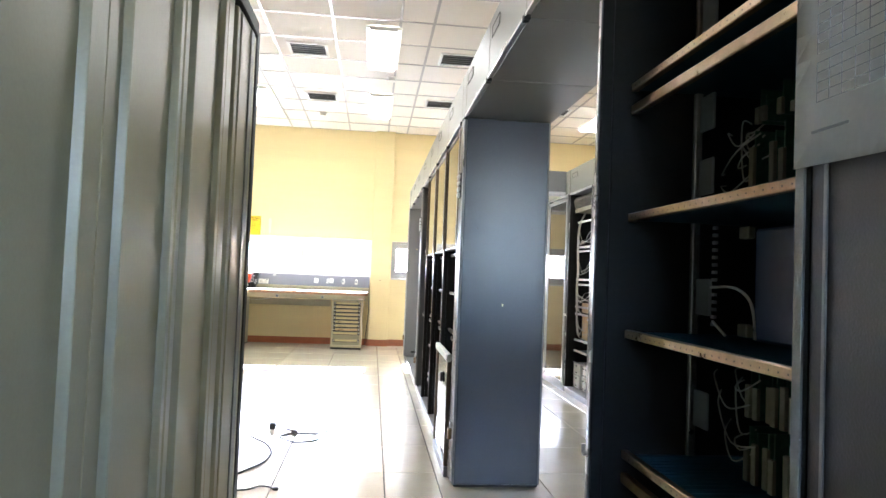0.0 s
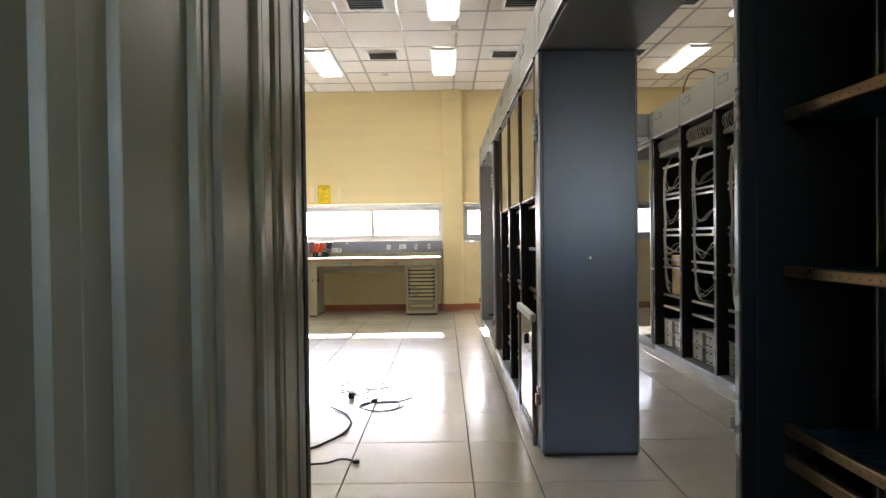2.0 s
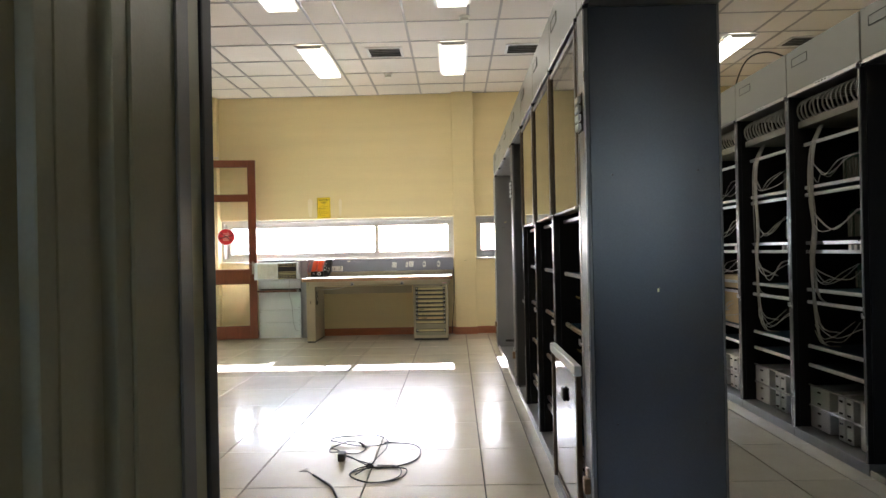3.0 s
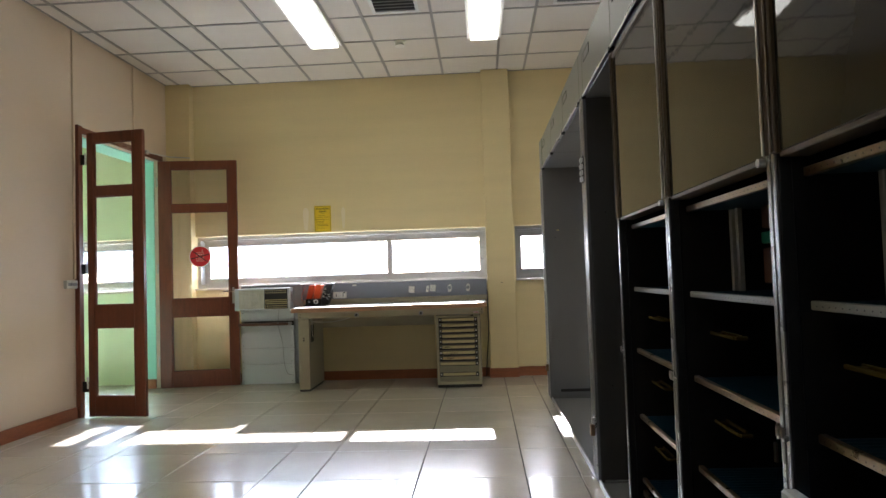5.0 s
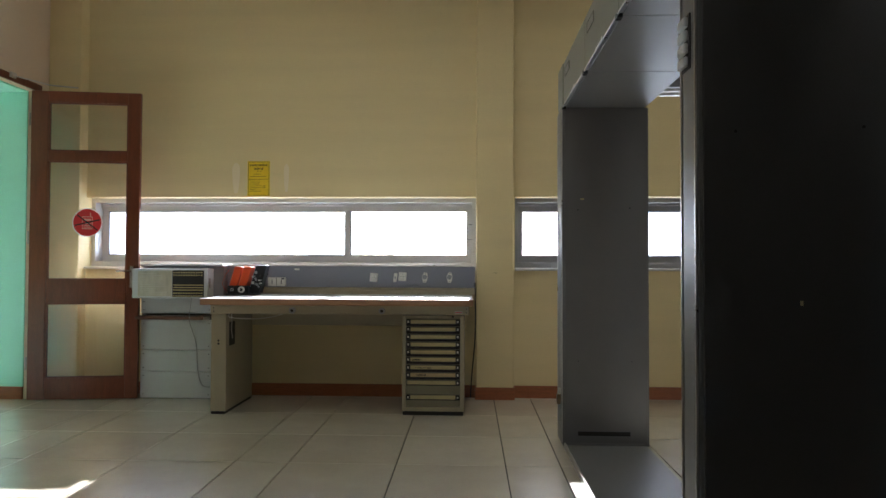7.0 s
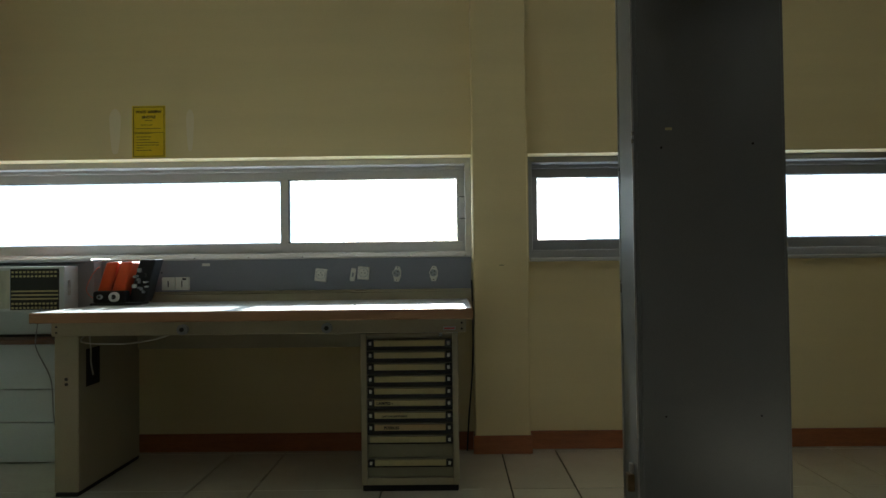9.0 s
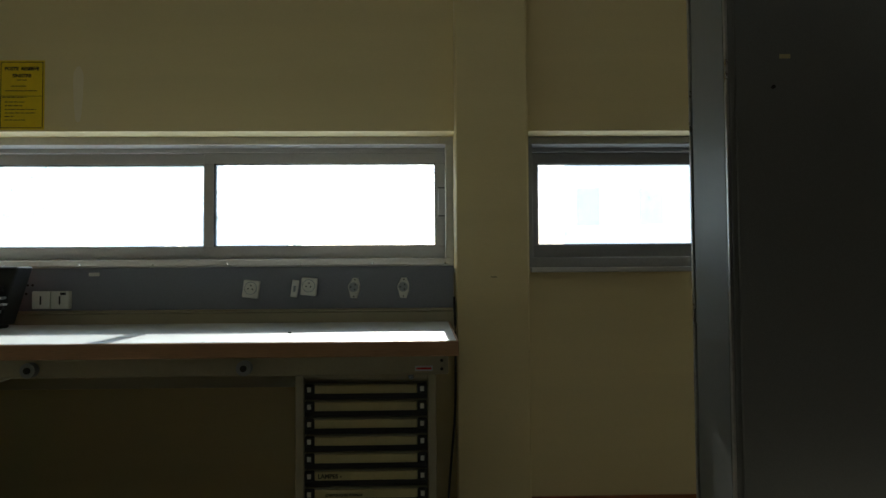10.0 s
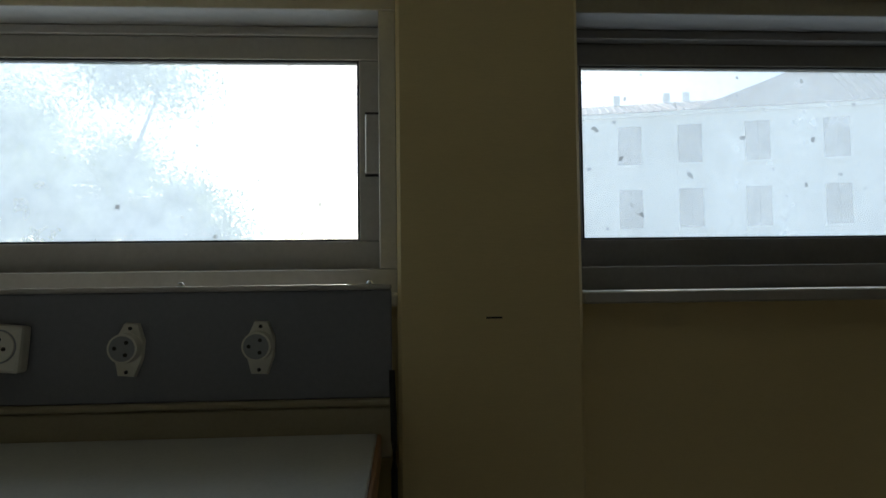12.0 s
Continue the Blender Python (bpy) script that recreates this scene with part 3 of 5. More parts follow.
def equipped_bay(y, seed):
    t = rack_shell("rack_bay", y, "dark equipment rack with a lifted smoked panel and card shelves", "racks along the aisle")
    rng = random.Random(seed)
    slab("shutter_rail", (0.004, 0.06, 0.022, BAY - 0.022, 1.325, 1.345), BRONZE, t)
    for z, dbl in ((1.30, False), (1.045, False), (0.795, False), (0.53, False), (0.275, True)):
        shelf(t, z, rail=FASCIA if z in (1.045,) else ZINC, double=dbl)
    for z in (0.925, 0.665, 0.40):
        blocks("cable_duct", [(0.100, 0.107, BAY - 0.20, BAY - 0.02, z - 0.005, z + 0.005), (0.132, 0.139, BAY - 0.17, BAY - 0.02, z - 0.005, z + 0.005), (0.107, 0.132, BAY - 0.06, BAY - 0.035, z - 0.004, z + 0.002),
                              (0.103, 0.136, BAY - 0.214, BAY - 0.201, z - 0.005, z + 0.005)], OCHRE, t, w=0.002)
    for yy in (0.585, 0.632) if seed < 22 else ():
        slab("mounting_rail", (0.15, 0.165, yy, yy + 0.016, 1.05, 1.285), ALU, t)
    for z0, z1 in ((0.69, 0.775), (0.42, 0.515)):
        for yy in (0.40, 0.44):
            slab("mounting_rail", (0.17, 0.182, yy, yy + 0.012, z0, z1), ALU, t)
    slab("socket_block", (0.20, 0.235, 0.505, 0.555, 1.180, 1.212), emerald, t, w=0.003)
    slab("socket_block", (0.20, 0.235, 0.455, 0.500, 1.180, 1.210), UNITGREY, t, w=0.003)
    for z0, z1 in ((1.222, 1.285), (1.070, 1.168)):
        slab("relay_block", (0.205, 0.31, 0.45, 0.56, z0, z1), SHELFWOOD, t, "brown relay block", w=0.004)
    plate = slab("terminal_plate", (0.21, 0.22, 0.385, 0.425, 1.06, 1.29), UNITGREY, t)
    for k in range(5):
        cable("terminal_wire", [(0.205, 0.44, 1.10 + 0.04 * k), (0.195, 0.415, 1.092 + 0.04 * k), (0.20, 0.395, 1.105 + 0.04 * k), (0.22, 0.36, 1.10 + 0.04 * k)], 0.0022, BLACK, plate, res=3)
    cards(t, 0.26, 0.05, 0.22, 1.06, 1.25, rng=rng)
    cards(t, 0.24, 0.05, 0.36, 0.81, 0.90, rng=rng)
    cards(t, 0.26, 0.48, 0.68, 0.55, 0.64, rng=rng)
    wires(t, "wire", 5, 0.24, 0.05, 0.60, 1.08, 1.22, 0.0022, WIRE, seed, 0.05)
    for k in range(3):
        slab("terminal", (0.22, 0.235, 0.10 + 0.17 * k, 0.115 + 0.17 * k, 1.047, 1.075), STEEL, t)
    lifted_panel(t)
    return t


emerald = mat("green_plastic_block", (0.02, 0.30, 0.18), 0.4)


def end_post(x, y, wide, label, face, slot=False, deep=DEP):
    """Tall boxed end post of a rack row, with a recessed face panel and its own header piece."""
    t = thing("rack_end_post", (x, y, 0), label, "rack end post", "rack end posts")
    slab("body", (0.0, deep, 0.006, wide, 0.012, Z_H0), POSTGREY, t, w=0.005, seg=2)
    slab("face_panel", (0.012, deep - 0.012, 0.0, 0.006, 0.016, Z_H0 - 0.004), face, t, w=0.002)
    slab("front_strip", (-0.004, 0.0, 0.02, wide - 0.02, 0.02, Z_H0), RACKGREY, t)
    for yy in (0.006, wide - 0.012):
        slab("corner_strip", (-0.006, 0.0, yy, yy + 0.008, 0.03, Z_H0 - 0.01), STEEL, t, w=0.001)
    header(t, 0.0, wide)
    if not slot:
        back = slab("connector_plate", (-0.008, -0.004, wide * 0.3, wide * 0.8, 1.60, 1.745), BLACK, t)
        for k in range(4):
            slab("connector", (-0.022, -0.008, wide * 0.34, wide * 0.76, 1.607 + 0.034 * k, 1.632 + 0.034 * k), UNITGREY, back, w=0.006, seg=2)
    lock = slab("padlock", (-0.028, -0.004, wide * 0.25, wide * 0.25 + 0.04, 0.25, 0.31), ZINC, t, w=0.006, seg=2)
    slab("hasp", (-0.018, -0.004, wide * 0.25 + 0.008, wide * 0.25 + 0.032, 0.311, 0.345), STEEL, lock, w=0.003)
    for px, pz, s in ((0.09, 1.43, 0.004), (0.40, 1.44, 0.004), (0.09, 0.52, 0.003), (0.41, 0.52, 0.003)):
        bm = bmesh.new()
        tube(bm, (px, 0.0, pz), (px, -0.004, pz), s)
        part("screw", bm, RACKDARK, t)
    if slot:
        slab("slot", (0.09, 0.40, -0.001, 0.001, 0.075, 0.10), INK, t, w=0)
        slab("paint_chip", (0.105, 0.128, -0.0006, 0.0, 1.490, 1.499), LABEL, t, w=0)
    else:
        slab("paint_chip", (0.245, 0.252, -0.0006, 0.0, 1.0, 1.012), LABEL, t, w=0)
    slab("foot", (0.01, DEP - 0.01, 0.010, wide - 0.006, 0.0, 0.012), BLACK, t)
    return t


def portal(x, y, n, span, tray=True):
    for k in range(n):
        t = thing("open_bay_frame", (x, y + k * span / n, 0), "open grey rack frame with a header and a floor tray" if tray else "open grey rack header over a gap", "rack frame", "open rack frames")
        header(t, 0.001, span / n - 0.001)
        if tray and k == 0:
            f = slab("floor_tray", (0.012, DEP, 0.001, span - 0.001, 0.0, 0.020), RACKGREY, t, w=0.006, seg=2)
            slab("tray_lip", (0.0, 0.012, 0.001, span - 0.001, 0.0, 0.034), STEEL, f, w=0.003)
            slab("tray_end", (0.03, DEP - 0.02, span - 0.012, span - 0.004, 0.0205, 0.034), RACKGREY, f, w=0.003)


# aisle row: bay beside the start, open portal, three equipped bays, an empty one, second portal
near = rack_shell("rack_bay", -0.188, "dark open equipment rack with plated shelves, cards and wires", "racks along the aisle", x=0.36)
for z, dbl in ((1.60, True), (1.31, False), (1.055, False), (0.795, True), (0.53, False), (0.27, False), (1.86, False)):
    shelf(near, z, x=0.082, double=dbl)
slab("mounting_rail", (0.215, 0.232, 0.694, 0.708, 0.08, 2.0), STEEL, near)
for z in (0.62, 0.86, 1.10, 1.36, 1.50, 1.72):
    slab("rail_plate", (0.222, 0.229, 0.632, 0.690, z, z + 0.078), UNITSIDE, near)
for k in range(14):
    slab("terminal_pin", (0.222, 0.229, 0.612, 0.624, 1.08 + 0.0155 * k, 1.087 + 0.0155 * k), UNITSIDE, near, w=0)
slab("blue_cover", (0.215, 0.230, 0.33, 0.458, 1.065, 1.272), mat("blue_plastic_cover", (0.05, 0.09, 0.22), 0.4), near, "dark blue plastic cover", w=0.006)
slab("bracket", (0.210, 0.225, 0.470, 0.502, 1.255, 1.278), CARDEDGE, near)
slab("bracket", (0.210, 0.225, 0.470, 0.502, 1.070, 1.094), CARDEDGE, near)
nr = random.Random(11)
cards(near, 0.215, 0.28, 0.47, 1.335, 1.46, 0.026, nr)
cards(near, 0.215, 0.28, 0.47, 1.47, 1.535, 0.026, nr)
cards(near, 0.215, 0.28, 0.47, 0.81, 0.915, 0.026, nr)
cards(near, 0.215, 0.28, 0.47, 0.925, 1.03, 0.026, nr)
for yy in (0.36, 0.62):
    slab("card_frame", (0.29, DEP - 0.03, yy - 0.31, yy - 0.30, 0.80, 1.04), RACKDARK, near)
wires(near, "wire", 8, 0.20, 0.42, 0.66, 1.36, 1.50, 0.0016, WIRE, 3, 0.03)
wires(near, "wire", 8, 0.20, 0.42, 0.66, 0.86, 1.00, 0.0016, WIRE, 5, 0.03)
cable("wire", [(0.22, 0.62, 1.16), (0.215, 0.55, 1.163), (0.205, 0.49, 1.158), (0.20, 0.445, 1.14), (0.20, 0.43, 1.11), (0.20, 0.425, 1.07)], 0.003, WIRE_WHITE, near)
cable("wire", [(0.22, 0.61, 1.09), (0.21, 0.58, 1.085), (0.22, 0.56, 1.065)], 0.003, WIRE_WHITE, near)

side = thing("rack_bay", (0.36, -0.922, 0), "closed grey rack bay with a flat steel door", "equipment rack", "racks along the aisle")
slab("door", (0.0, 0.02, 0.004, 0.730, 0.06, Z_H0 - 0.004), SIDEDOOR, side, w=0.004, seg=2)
slab("door_edge", (-0.003, 0.0, 0.700, 0.706, 0.08, Z_H0 - 0.03), POSTGREY, side, w=0.001)
slab("body", (0.022, DEP, 0.001, 0.732, 0.0, Z_H0), RACKDARK, side)
header(side, 0.001, 0.732)
t = thing("printed_list", (0.352, -0.312, 1.300), "curled white printed list sheets taped to the rack door", "paper list")
bm = bmesh.new()
cols, rows_n = 14, 10
grid = [[bm.verts.new((-0.004 - 0.012 * (abs(i / cols - 0.25) ** 1.6) * (1 - j / rows_n), 0.132 - 0.40 * i / cols, 0.30 * j / rows_n - 0.010 * (i / cols))) for i in range(cols + 1)] for j in range(rows_n + 1)]
for j in range(rows_n):
    for i in range(cols):
        bm.faces.new((grid[j][i], grid[j][i + 1], grid[j + 1][i + 1], grid[j + 1][i]))
bmesh.ops.solidify(bm, geom=bm.faces[:], thickness=0.0008)
part("sheet", bm, PAPER, t, smooth=True)
for k in range(5):
    z0 = 0.062 + 0.052 * k
    rules = [(-0.0176, -0.0168, -0.22, 0.078, z0 + 0.0105 * j, z0 + 0.0105 * j + 0.0007) for j in range(5)]
    rules += [(-0.0176, -0.0168, yy, yy + 0.0007, z0, z0 + 0.0427) for yy in np.arange(-0.22, 0.08, 0.0186)]
    blocks("ruled_table", rules, UNITSIDE, t, w=0)
slab("caption_bar", (-0.0176, -0.0168, 0.030, 0.085, 0.030, 0.033), UNITSIDE, t, w=0)

portal(0.357, 0.56, 3, 2.195, tray=False)
end_post(0.357, 2.757, 0.145, "tall blue-grey hammered steel rack end post", RACKBLUE)
for i in range(3):
    equipped_bay(2.903 + i * BAY, 20 + i)
low = thing("lowered_panel", (0.357, 2.903, 0), "smoked glossy panel standing low in front of a rack", "rack panel")
slab("pane", (-0.020, -0.013, 0.06, BAY - 0.07, 0.07, 0.655), SMOKED, low, w=0.0015)
for a, b in ((0.030, 0.058), (BAY - 0.068, BAY - 0.036)):
    slab("panel_frame", (-0.028, -0.006, a, b, 0.062, 0.66), BRONZE, low, w=0.003)
slab("top_cap", (-0.034, -0.004, 0.030, BAY - 0.036, 0.662, 0.705), UNITGREY, low, w=0.004)
slab("base_strip", (-0.028, -0.004, 0.030, BAY - 0.036, 0.0, 0.060), RACKGREY, low, w=0.003)
slab("handle", (-0.034, -0.021, 0.31, 0.36, 0.50, 0.56), BLACK, low, w=0.006)
portal(0.357, 2.903 + 3 * BAY, 1, 0.759)
end_post(0.357, 5.842, 0.125, "tall dark grey steel rack end post", POSTDARK)
portal(0.357, 5.969, 3, 2.218)
end_post(0.352, 8.190, 0.205, "tall grey steel rack end post with a bottom slot", POSTGREY, True, 0.515)


# second row across the aisle
def cable_bay(y, seed, boxes=False):
    t = rack_shell("rack_bay", y, "open equipment rack full of grey cables and modules", "racks across the aisle", x=1.9)
    rng = random.Random(seed)
    for z in (1.76, 1.50, 1.457, 1.168, 1.116, 0.888, 0.814, 0.548, 0.435):
        s = slab("shelf_rail", (0.085, 0.10, 0.018, BAY - 0.018, z - 0.010, z + 0.010), rng.choice((STEEL, MODULE, MODULE)), t, w=0.002)
        if z in (1.50, 1.168, 0.888, 0.548, 0.435):
            slab("deck", (0.101, DEP - 0.03, 0.02, BAY - 0.02, z - 0.006, z), CARDBLUE, s, w=0)
    blocks("top_tray", [(0.06, 0.40, 0.02, BAY - 0.02, 1.86, 1.872), (0.055, 0.065, 0.02, BAY - 0.02, 1.86, 1.90), (0.12, 0.13, 0.02, BAY - 0.02, 1.872, 1.93)], CARDEDGE, t, w=0.001)
    n = 15
    for k in range(n):
        yy = 0.05 + (BAY - 0.10) * k / (n - 1)
        d = rng.uniform(-0.012, 0.012)
        cable("cable_loop", [(0.30, yy + d, 2.03), (0.12, yy, 2.035), (0.05, yy + 0.004 + d, 2.0), (0.045, yy + 0.012, 1.95), (0.075, yy + 0.02 + d, 1.905), (0.16, yy + 0.02, 1.90)], 0.006, WIRE, t, res=3)
    for k in range(9):
        a = BAY - 0.10 - rng.uniform(0, 0.055)
        w = [rng.uniform(-0.015, 0.015) for _ in range(6)]
        zb = rng.choice((1.0, 0.85, 0.62, 0.7))
        cable("trunk_cable", [(0.14, a, 1.87), (0.075, a + w[0], 1.72), (0.065, a + w[1], 1.48), (0.07, a - 0.01 + w[2], 1.25), (0.065, a + w[3], 1.05), (0.08, a - 0.03 + w[4], zb), (0.16, a - 0.09 + w[5], zb - 0.05)], 0.0040, WIRE, t, res=4)
    for zc in (1.62, 1.32, 1.02, 0.70):
        for k in range(3):
            a, b = BAY - 0.12, rng.uniform(0.15, 0.42)
            dz = rng.uniform(-0.05, 0.06)
            cable("patch_cable", [(0.075, a, zc + dz), (0.06, a - 0.09, zc - 0.06 + dz), (0.075, (a + b) / 2, zc - rng.uniform(0.05, 0.10)), (0.10, b + 0.05, zc - 0.03 + dz), (0.16, b, zc + 0.03)], 0.0028, rng.choice((WIRE, WIRE, WIRE_WHITE)), t, res=4)
    cards(t, 0.22, 0.05, 0.55, 1.53, 1.68, 0.03, rng)
    cards(t, 0.24, 0.05, 0.55, 1.20, 1.36, 0.03, rng)
    cards(t, 0.24, 0.05, 0.50, 0.91, 1.05, 0.03, rng)
    for k in range(5):
        slab("plug", (0.09, 0.12, 0.06 + 0.05 * k, 0.085 + 0.05 * k, 1.123, 1.155), PLASTIC_W if rng.random() > 0.4 else MODULE, t)
    for z0, z1 in ((0.195, 0.312), (0.066, 0.188)):
        for a, b in ((0.50, 0.705), (0.35, 0.415), (0.275, 0.34), (0.05, 0.215)):
            m = slab("module", (0.09, 0.38, a, b, z0, z1), MODULE, t, w=0.004)
            for zz in (z0 + 0.02, z1 - 0.03):
                slab("module_catch", (0.083, 0.09, (a + b) / 2 - 0.012, (a + b) / 2 + 0.012, zz, zz + 0.010), INK, m, w=0)
        slab("module_rail", (0.08, 0.095, 0.02, BAY - 0.02, z1 + 0.002, z1 + 0.010), STEEL, t)
    if boxes:
        slab("carton", (0.13, 0.35, 0.30, 0.60, 0.56, 0.80), mat("brown_cardboard", (0.48, 0.33, 0.15), 0.7), t, w=0.004)
        slab("carton", (0.13, 0.35, 0.28, 0.62, 0.83, 0.93), LABEL_OLD, t, w=0.004)
    return t


for i in range(3):
    cable_bay(3.655 + i * BAY, 40 + i, i == 2)
portal(1.9, 1.45, 3, 2.2)
for i in range(2):
    g = rack_shell("rack_bay", 5.856 + i * BAY, "grey equipment rack behind a glossy smoked door", "racks across the aisle", x=1.9)
    slab("glazed_door", (-0.012, -0.006, 0.05, BAY - 0.05, 0.10, 1.99), SMOKED, g, "smoked glossy door pane", w=0.001)
    blocks("door_frame", [(-0.016, -0.002, 0.012, 0.05, 0.065, 2.03), (-0.016, -0.002, BAY - 0.05, BAY - 0.012, 0.065, 2.03), (-0.016, -0.002, 0.05, BAY - 0.05, 1.99, 2.03), (-0.016, -0.002, 0.05, BAY - 0.05, 0.065, 0.10)], RACKGREY, g, w=0.003)
end_post(1.9, 7.325, 0.2, "tall grey steel rack end post", RACKGREY)
back_side = thing("rack_row_back", (1.9 + DEP + 0.012, 1.45, 0), "plain grey steel backs of the second rack row", "rack back")
for k in range(8):
    slab("back_sheet", (0.0, 0.012, 0.733 * k + 0.002, 0.733 * k + 0.731, 0.0, Z_H0), RACKDARK, back_side)

# bridges between the two rows
for yy in (5.97, 7.92):
    b = thing("rack_bridge", (0.857, yy, 0), "grey steel header bridging two rack rows", "rack bridge", "rack bridges")
    slab("beam", (0.0, 1.036, 0.0, 0.13, Z_H0 + 0.05, Z_H1), RACKGREY, b, w=0.004)
    blocks("rail", [(0.0, 1.036, -0.004, 0.02, Z_H0, Z_H0 + 0.018), (0.0, 1.036, -0.002, 0.02, Z_H0 + 0.024, Z_H0 + 0.042)], STEEL, b, w=0.001)
cable("loose_cable", [(2.1, 5.6, 2.32), (2.0, 5.3, 2.40), (1.95, 5.0, 2.47), (1.98, 4.75, 2.44), (2.1, 4.6, 2.32)], 0.006, BLACK)
tagged(bpy.data.objects["loose_cable"], "thin black cable arched over the rack tops", "cable")


# ---------------------------------------------------------------- ribbed cabinet beside the start
cab = thing("ribbed_cabinet", (-0.568, 0, 0), "grey-green steel cabinet with a vertically ribbed front", "cabinet")
slab("body", (-0.65, -0.034, -2.2, 1.485, 0.02, 2.0), RACKGREY, cab)
bm = bmesh.new()
profile = [(-2.2, 0.0)]
GROOVES = [(-2.05, -1.95, 0.015), (-1.83, -1.76, 0.015), (-1.60, -1.50, 0.015), (-1.38, -1.31, 0.015), (-1.15, -1.05, 0.015), (-0.93, -0.86, 0.015), (-0.70, -0.60, 0.015), (-0.45, -0.38, 0.015),
           (-0.21, -0.103, 0.015), (0.072, 0.168, 0.015), (0.228, 0.234, 0.002), (0.27, 0.339, 0.015), (0.512, 0.62, 0.015), (0.64, 0.655, 0.004), (0.681, 0.745, 0.015), (0.92, 1.02, 0.015),
           (1.05, 1.056, 0.002), (1.12, 1.178, 0.015)]
for g0, g1, deep in GROOVES:
    slope = min(0.009, (g1 - g0) * 0.3)
    profile += [(g0, 0.0), (g0 + slope * 0.5, -deep), (g1 - slope, -deep), (g1 - slope * 0.2, -deep * 0.12), (g1, 0.0)]
profile += [(1.215, 0.0), (1.215, -0.020), (-2.2, -0.020)]
lo = [bm.verts.new((x, y, 0.06)) for y, x in profile]
hi = [bm.verts.new((x, y, 1.965)) for y, x in profile]
n = len(profile)
for i in range(n):
    bm.faces.new((lo[i], lo[(i + 1) % n], hi[(i + 1) % n], hi[i]))
bm.faces.new(lo[::-1]); bm.faces.new(hi)
part("ribbed_front", bm, CABINET, cab, "grey-green ribbed steel sheet")
slab("end_stile", (-0.014, 0.004, 1.218, 1.46, 0.05, 1.965), CABINET, cab, w=0.003)
slab("edge_seal", (-0.03, 0.008, 1.462, 1.512, 0.02, 2.0), BLACK, cab, w=0.006, seg=2)
slab("top_rail", (-0.02, 0.012, -2.2, 1.46, 1.968, 2.02), RACKDARK, cab, w=0.004)
slab("base_rail", (-0.012, 0.006, -2.2, 1.46, 0.0, 0.058), RACKDARK, cab, w=0.003)
slab("stile_bead", (0.004, 0.009, 1.355, 1.405, 0.06, 1.96), RACKGREY, cab, w=0.003)

# ---------------------------------------------------------------- workbench and what stands on it
BX, BY, BZ = -1.15, 8.815, 0.849       # bench front edge and top; the legs stand back under it
BB = 9.582                              # front of the socket board
t = thing("workbench", (BX, BY, 0), "beige steel workbench with a pale laminate top and beech edge", "workbench")
top = slab("worktop", (-0.972, 0.960, 0.012, BB - BY, BZ - 0.044, BZ), BENCHTOP, t, w=0.002)
slab("edge_band", (-0.979, 0.967, 0.0, 0.0115, BZ - 0.046, BZ - 0.001), BENCHEDGE, top, "beech edge band", w=0.003)
slab("edge_band", (0.9605, 0.967, 0.012, BB - BY, BZ - 0.046, BZ - 0.001), BENCHEDGE, top, w=0.002)
slab("edge_band", (-0.979, -0.9725, 0.012, BB - BY, BZ - 0.046, BZ - 0.001), BENCHEDGE, top, w=0.002)
rail = slab("apron", (-0.94, 0.938, 0.098, 0.125, 0.735, BZ - 0.047), BENCH, t, w=0.004)
for x in (-0.336, 0.313):
    bm = bmesh.new()
    tube(bm, (x, 0.098, 0.762), (x, 0.074, 0.762), 0.023, 20)
    k = part("knob", bm, UNITSIDE, rail)
    bm = bmesh.new()
    tube(bm, (x, 0.074, 0.762), (x, 0.070, 0.762), 0.010, 16)
    part("knob_socket", bm, INK, k)
for x in (-0.915, 0.918):
    for z in (0.752, 0.778):
        bm = bmesh.new()
        tube(bm, (x, 0.0985, z), (x, 0.096, z), 0.005, 10)
        part("bolt_hole", bm, INK, rail)
slab("maker_plate", (0.835, 0.89, 0.096, 0.098, 0.746, 0.762), UNITGREY, rail, w=0)
blocks("lettering_bar", [(0.839, 0.886, 0.0956, 0.096, 0.751, 0.757)], RED, rail)
leg = slab("leg", (-0.95, -0.837, 0.140, 0.730, 0.02, 0.748), BENCH, t, w=0.006, seg=2)
slab("foot", (-0.945, -0.842, 0.14, 0.73, 0.0, 0.018), BLACK, leg)
slab("cable_opening", (-0.838, -0.8365, 0.20, 0.32, 0.49, 0.665), INK, leg, w=0)
for z in (0.535, 0.512):
    bm = bmesh.new()
    tube(bm, (-0.894, 0.1405, z), (-0.894, 0.138, z), 0.008, 12)
    part("screw", bm, INK, leg)
slab("cross_bar", (-0.83, 0.40, 0.69, 0.71, 0.60, 0.70), BENCH, t)
YB = BB - BY
bb = slab("backboard", (-1.09, 0.985, YB, YB + 0.018, 0.905, 1.078), SPLASH, t, "blue-grey socket board", w=0.002)
slab("top_trim", (-1.09, 0.985, YB - 0.006, YB + 0.024, 1.0785, 1.087), ALU, bb, "aluminium cap strip", w=0.002)
for x in np.arange(-0.85, 1.0, 0.30):
    bm = bmesh.new()
    bmesh.ops.create_uvsphere(bm, u_segments=10, v_segments=6, radius=0.006, matrix=Matrix.Translation((x, YB + 0.008, 1.088)))
    part("trim_screw", bm, CHROME, bb, smooth=True)
slab("lower_strip", (-1.09, 0.985, YB, YB + 0.018, BZ - 0.04, 0.892), BENCH, bb, w=0.003)
slab("lower_bead", (-1.09, 0.985, YB - 0.006, YB + 0.010, 0.893, 0.904), BENCH, bb, w=0.003)
slab("sticker", (-0.505, -0.462, YB - 0.0008, YB, 1.045, 1.06), PLASTIC_W, bb, w=0)
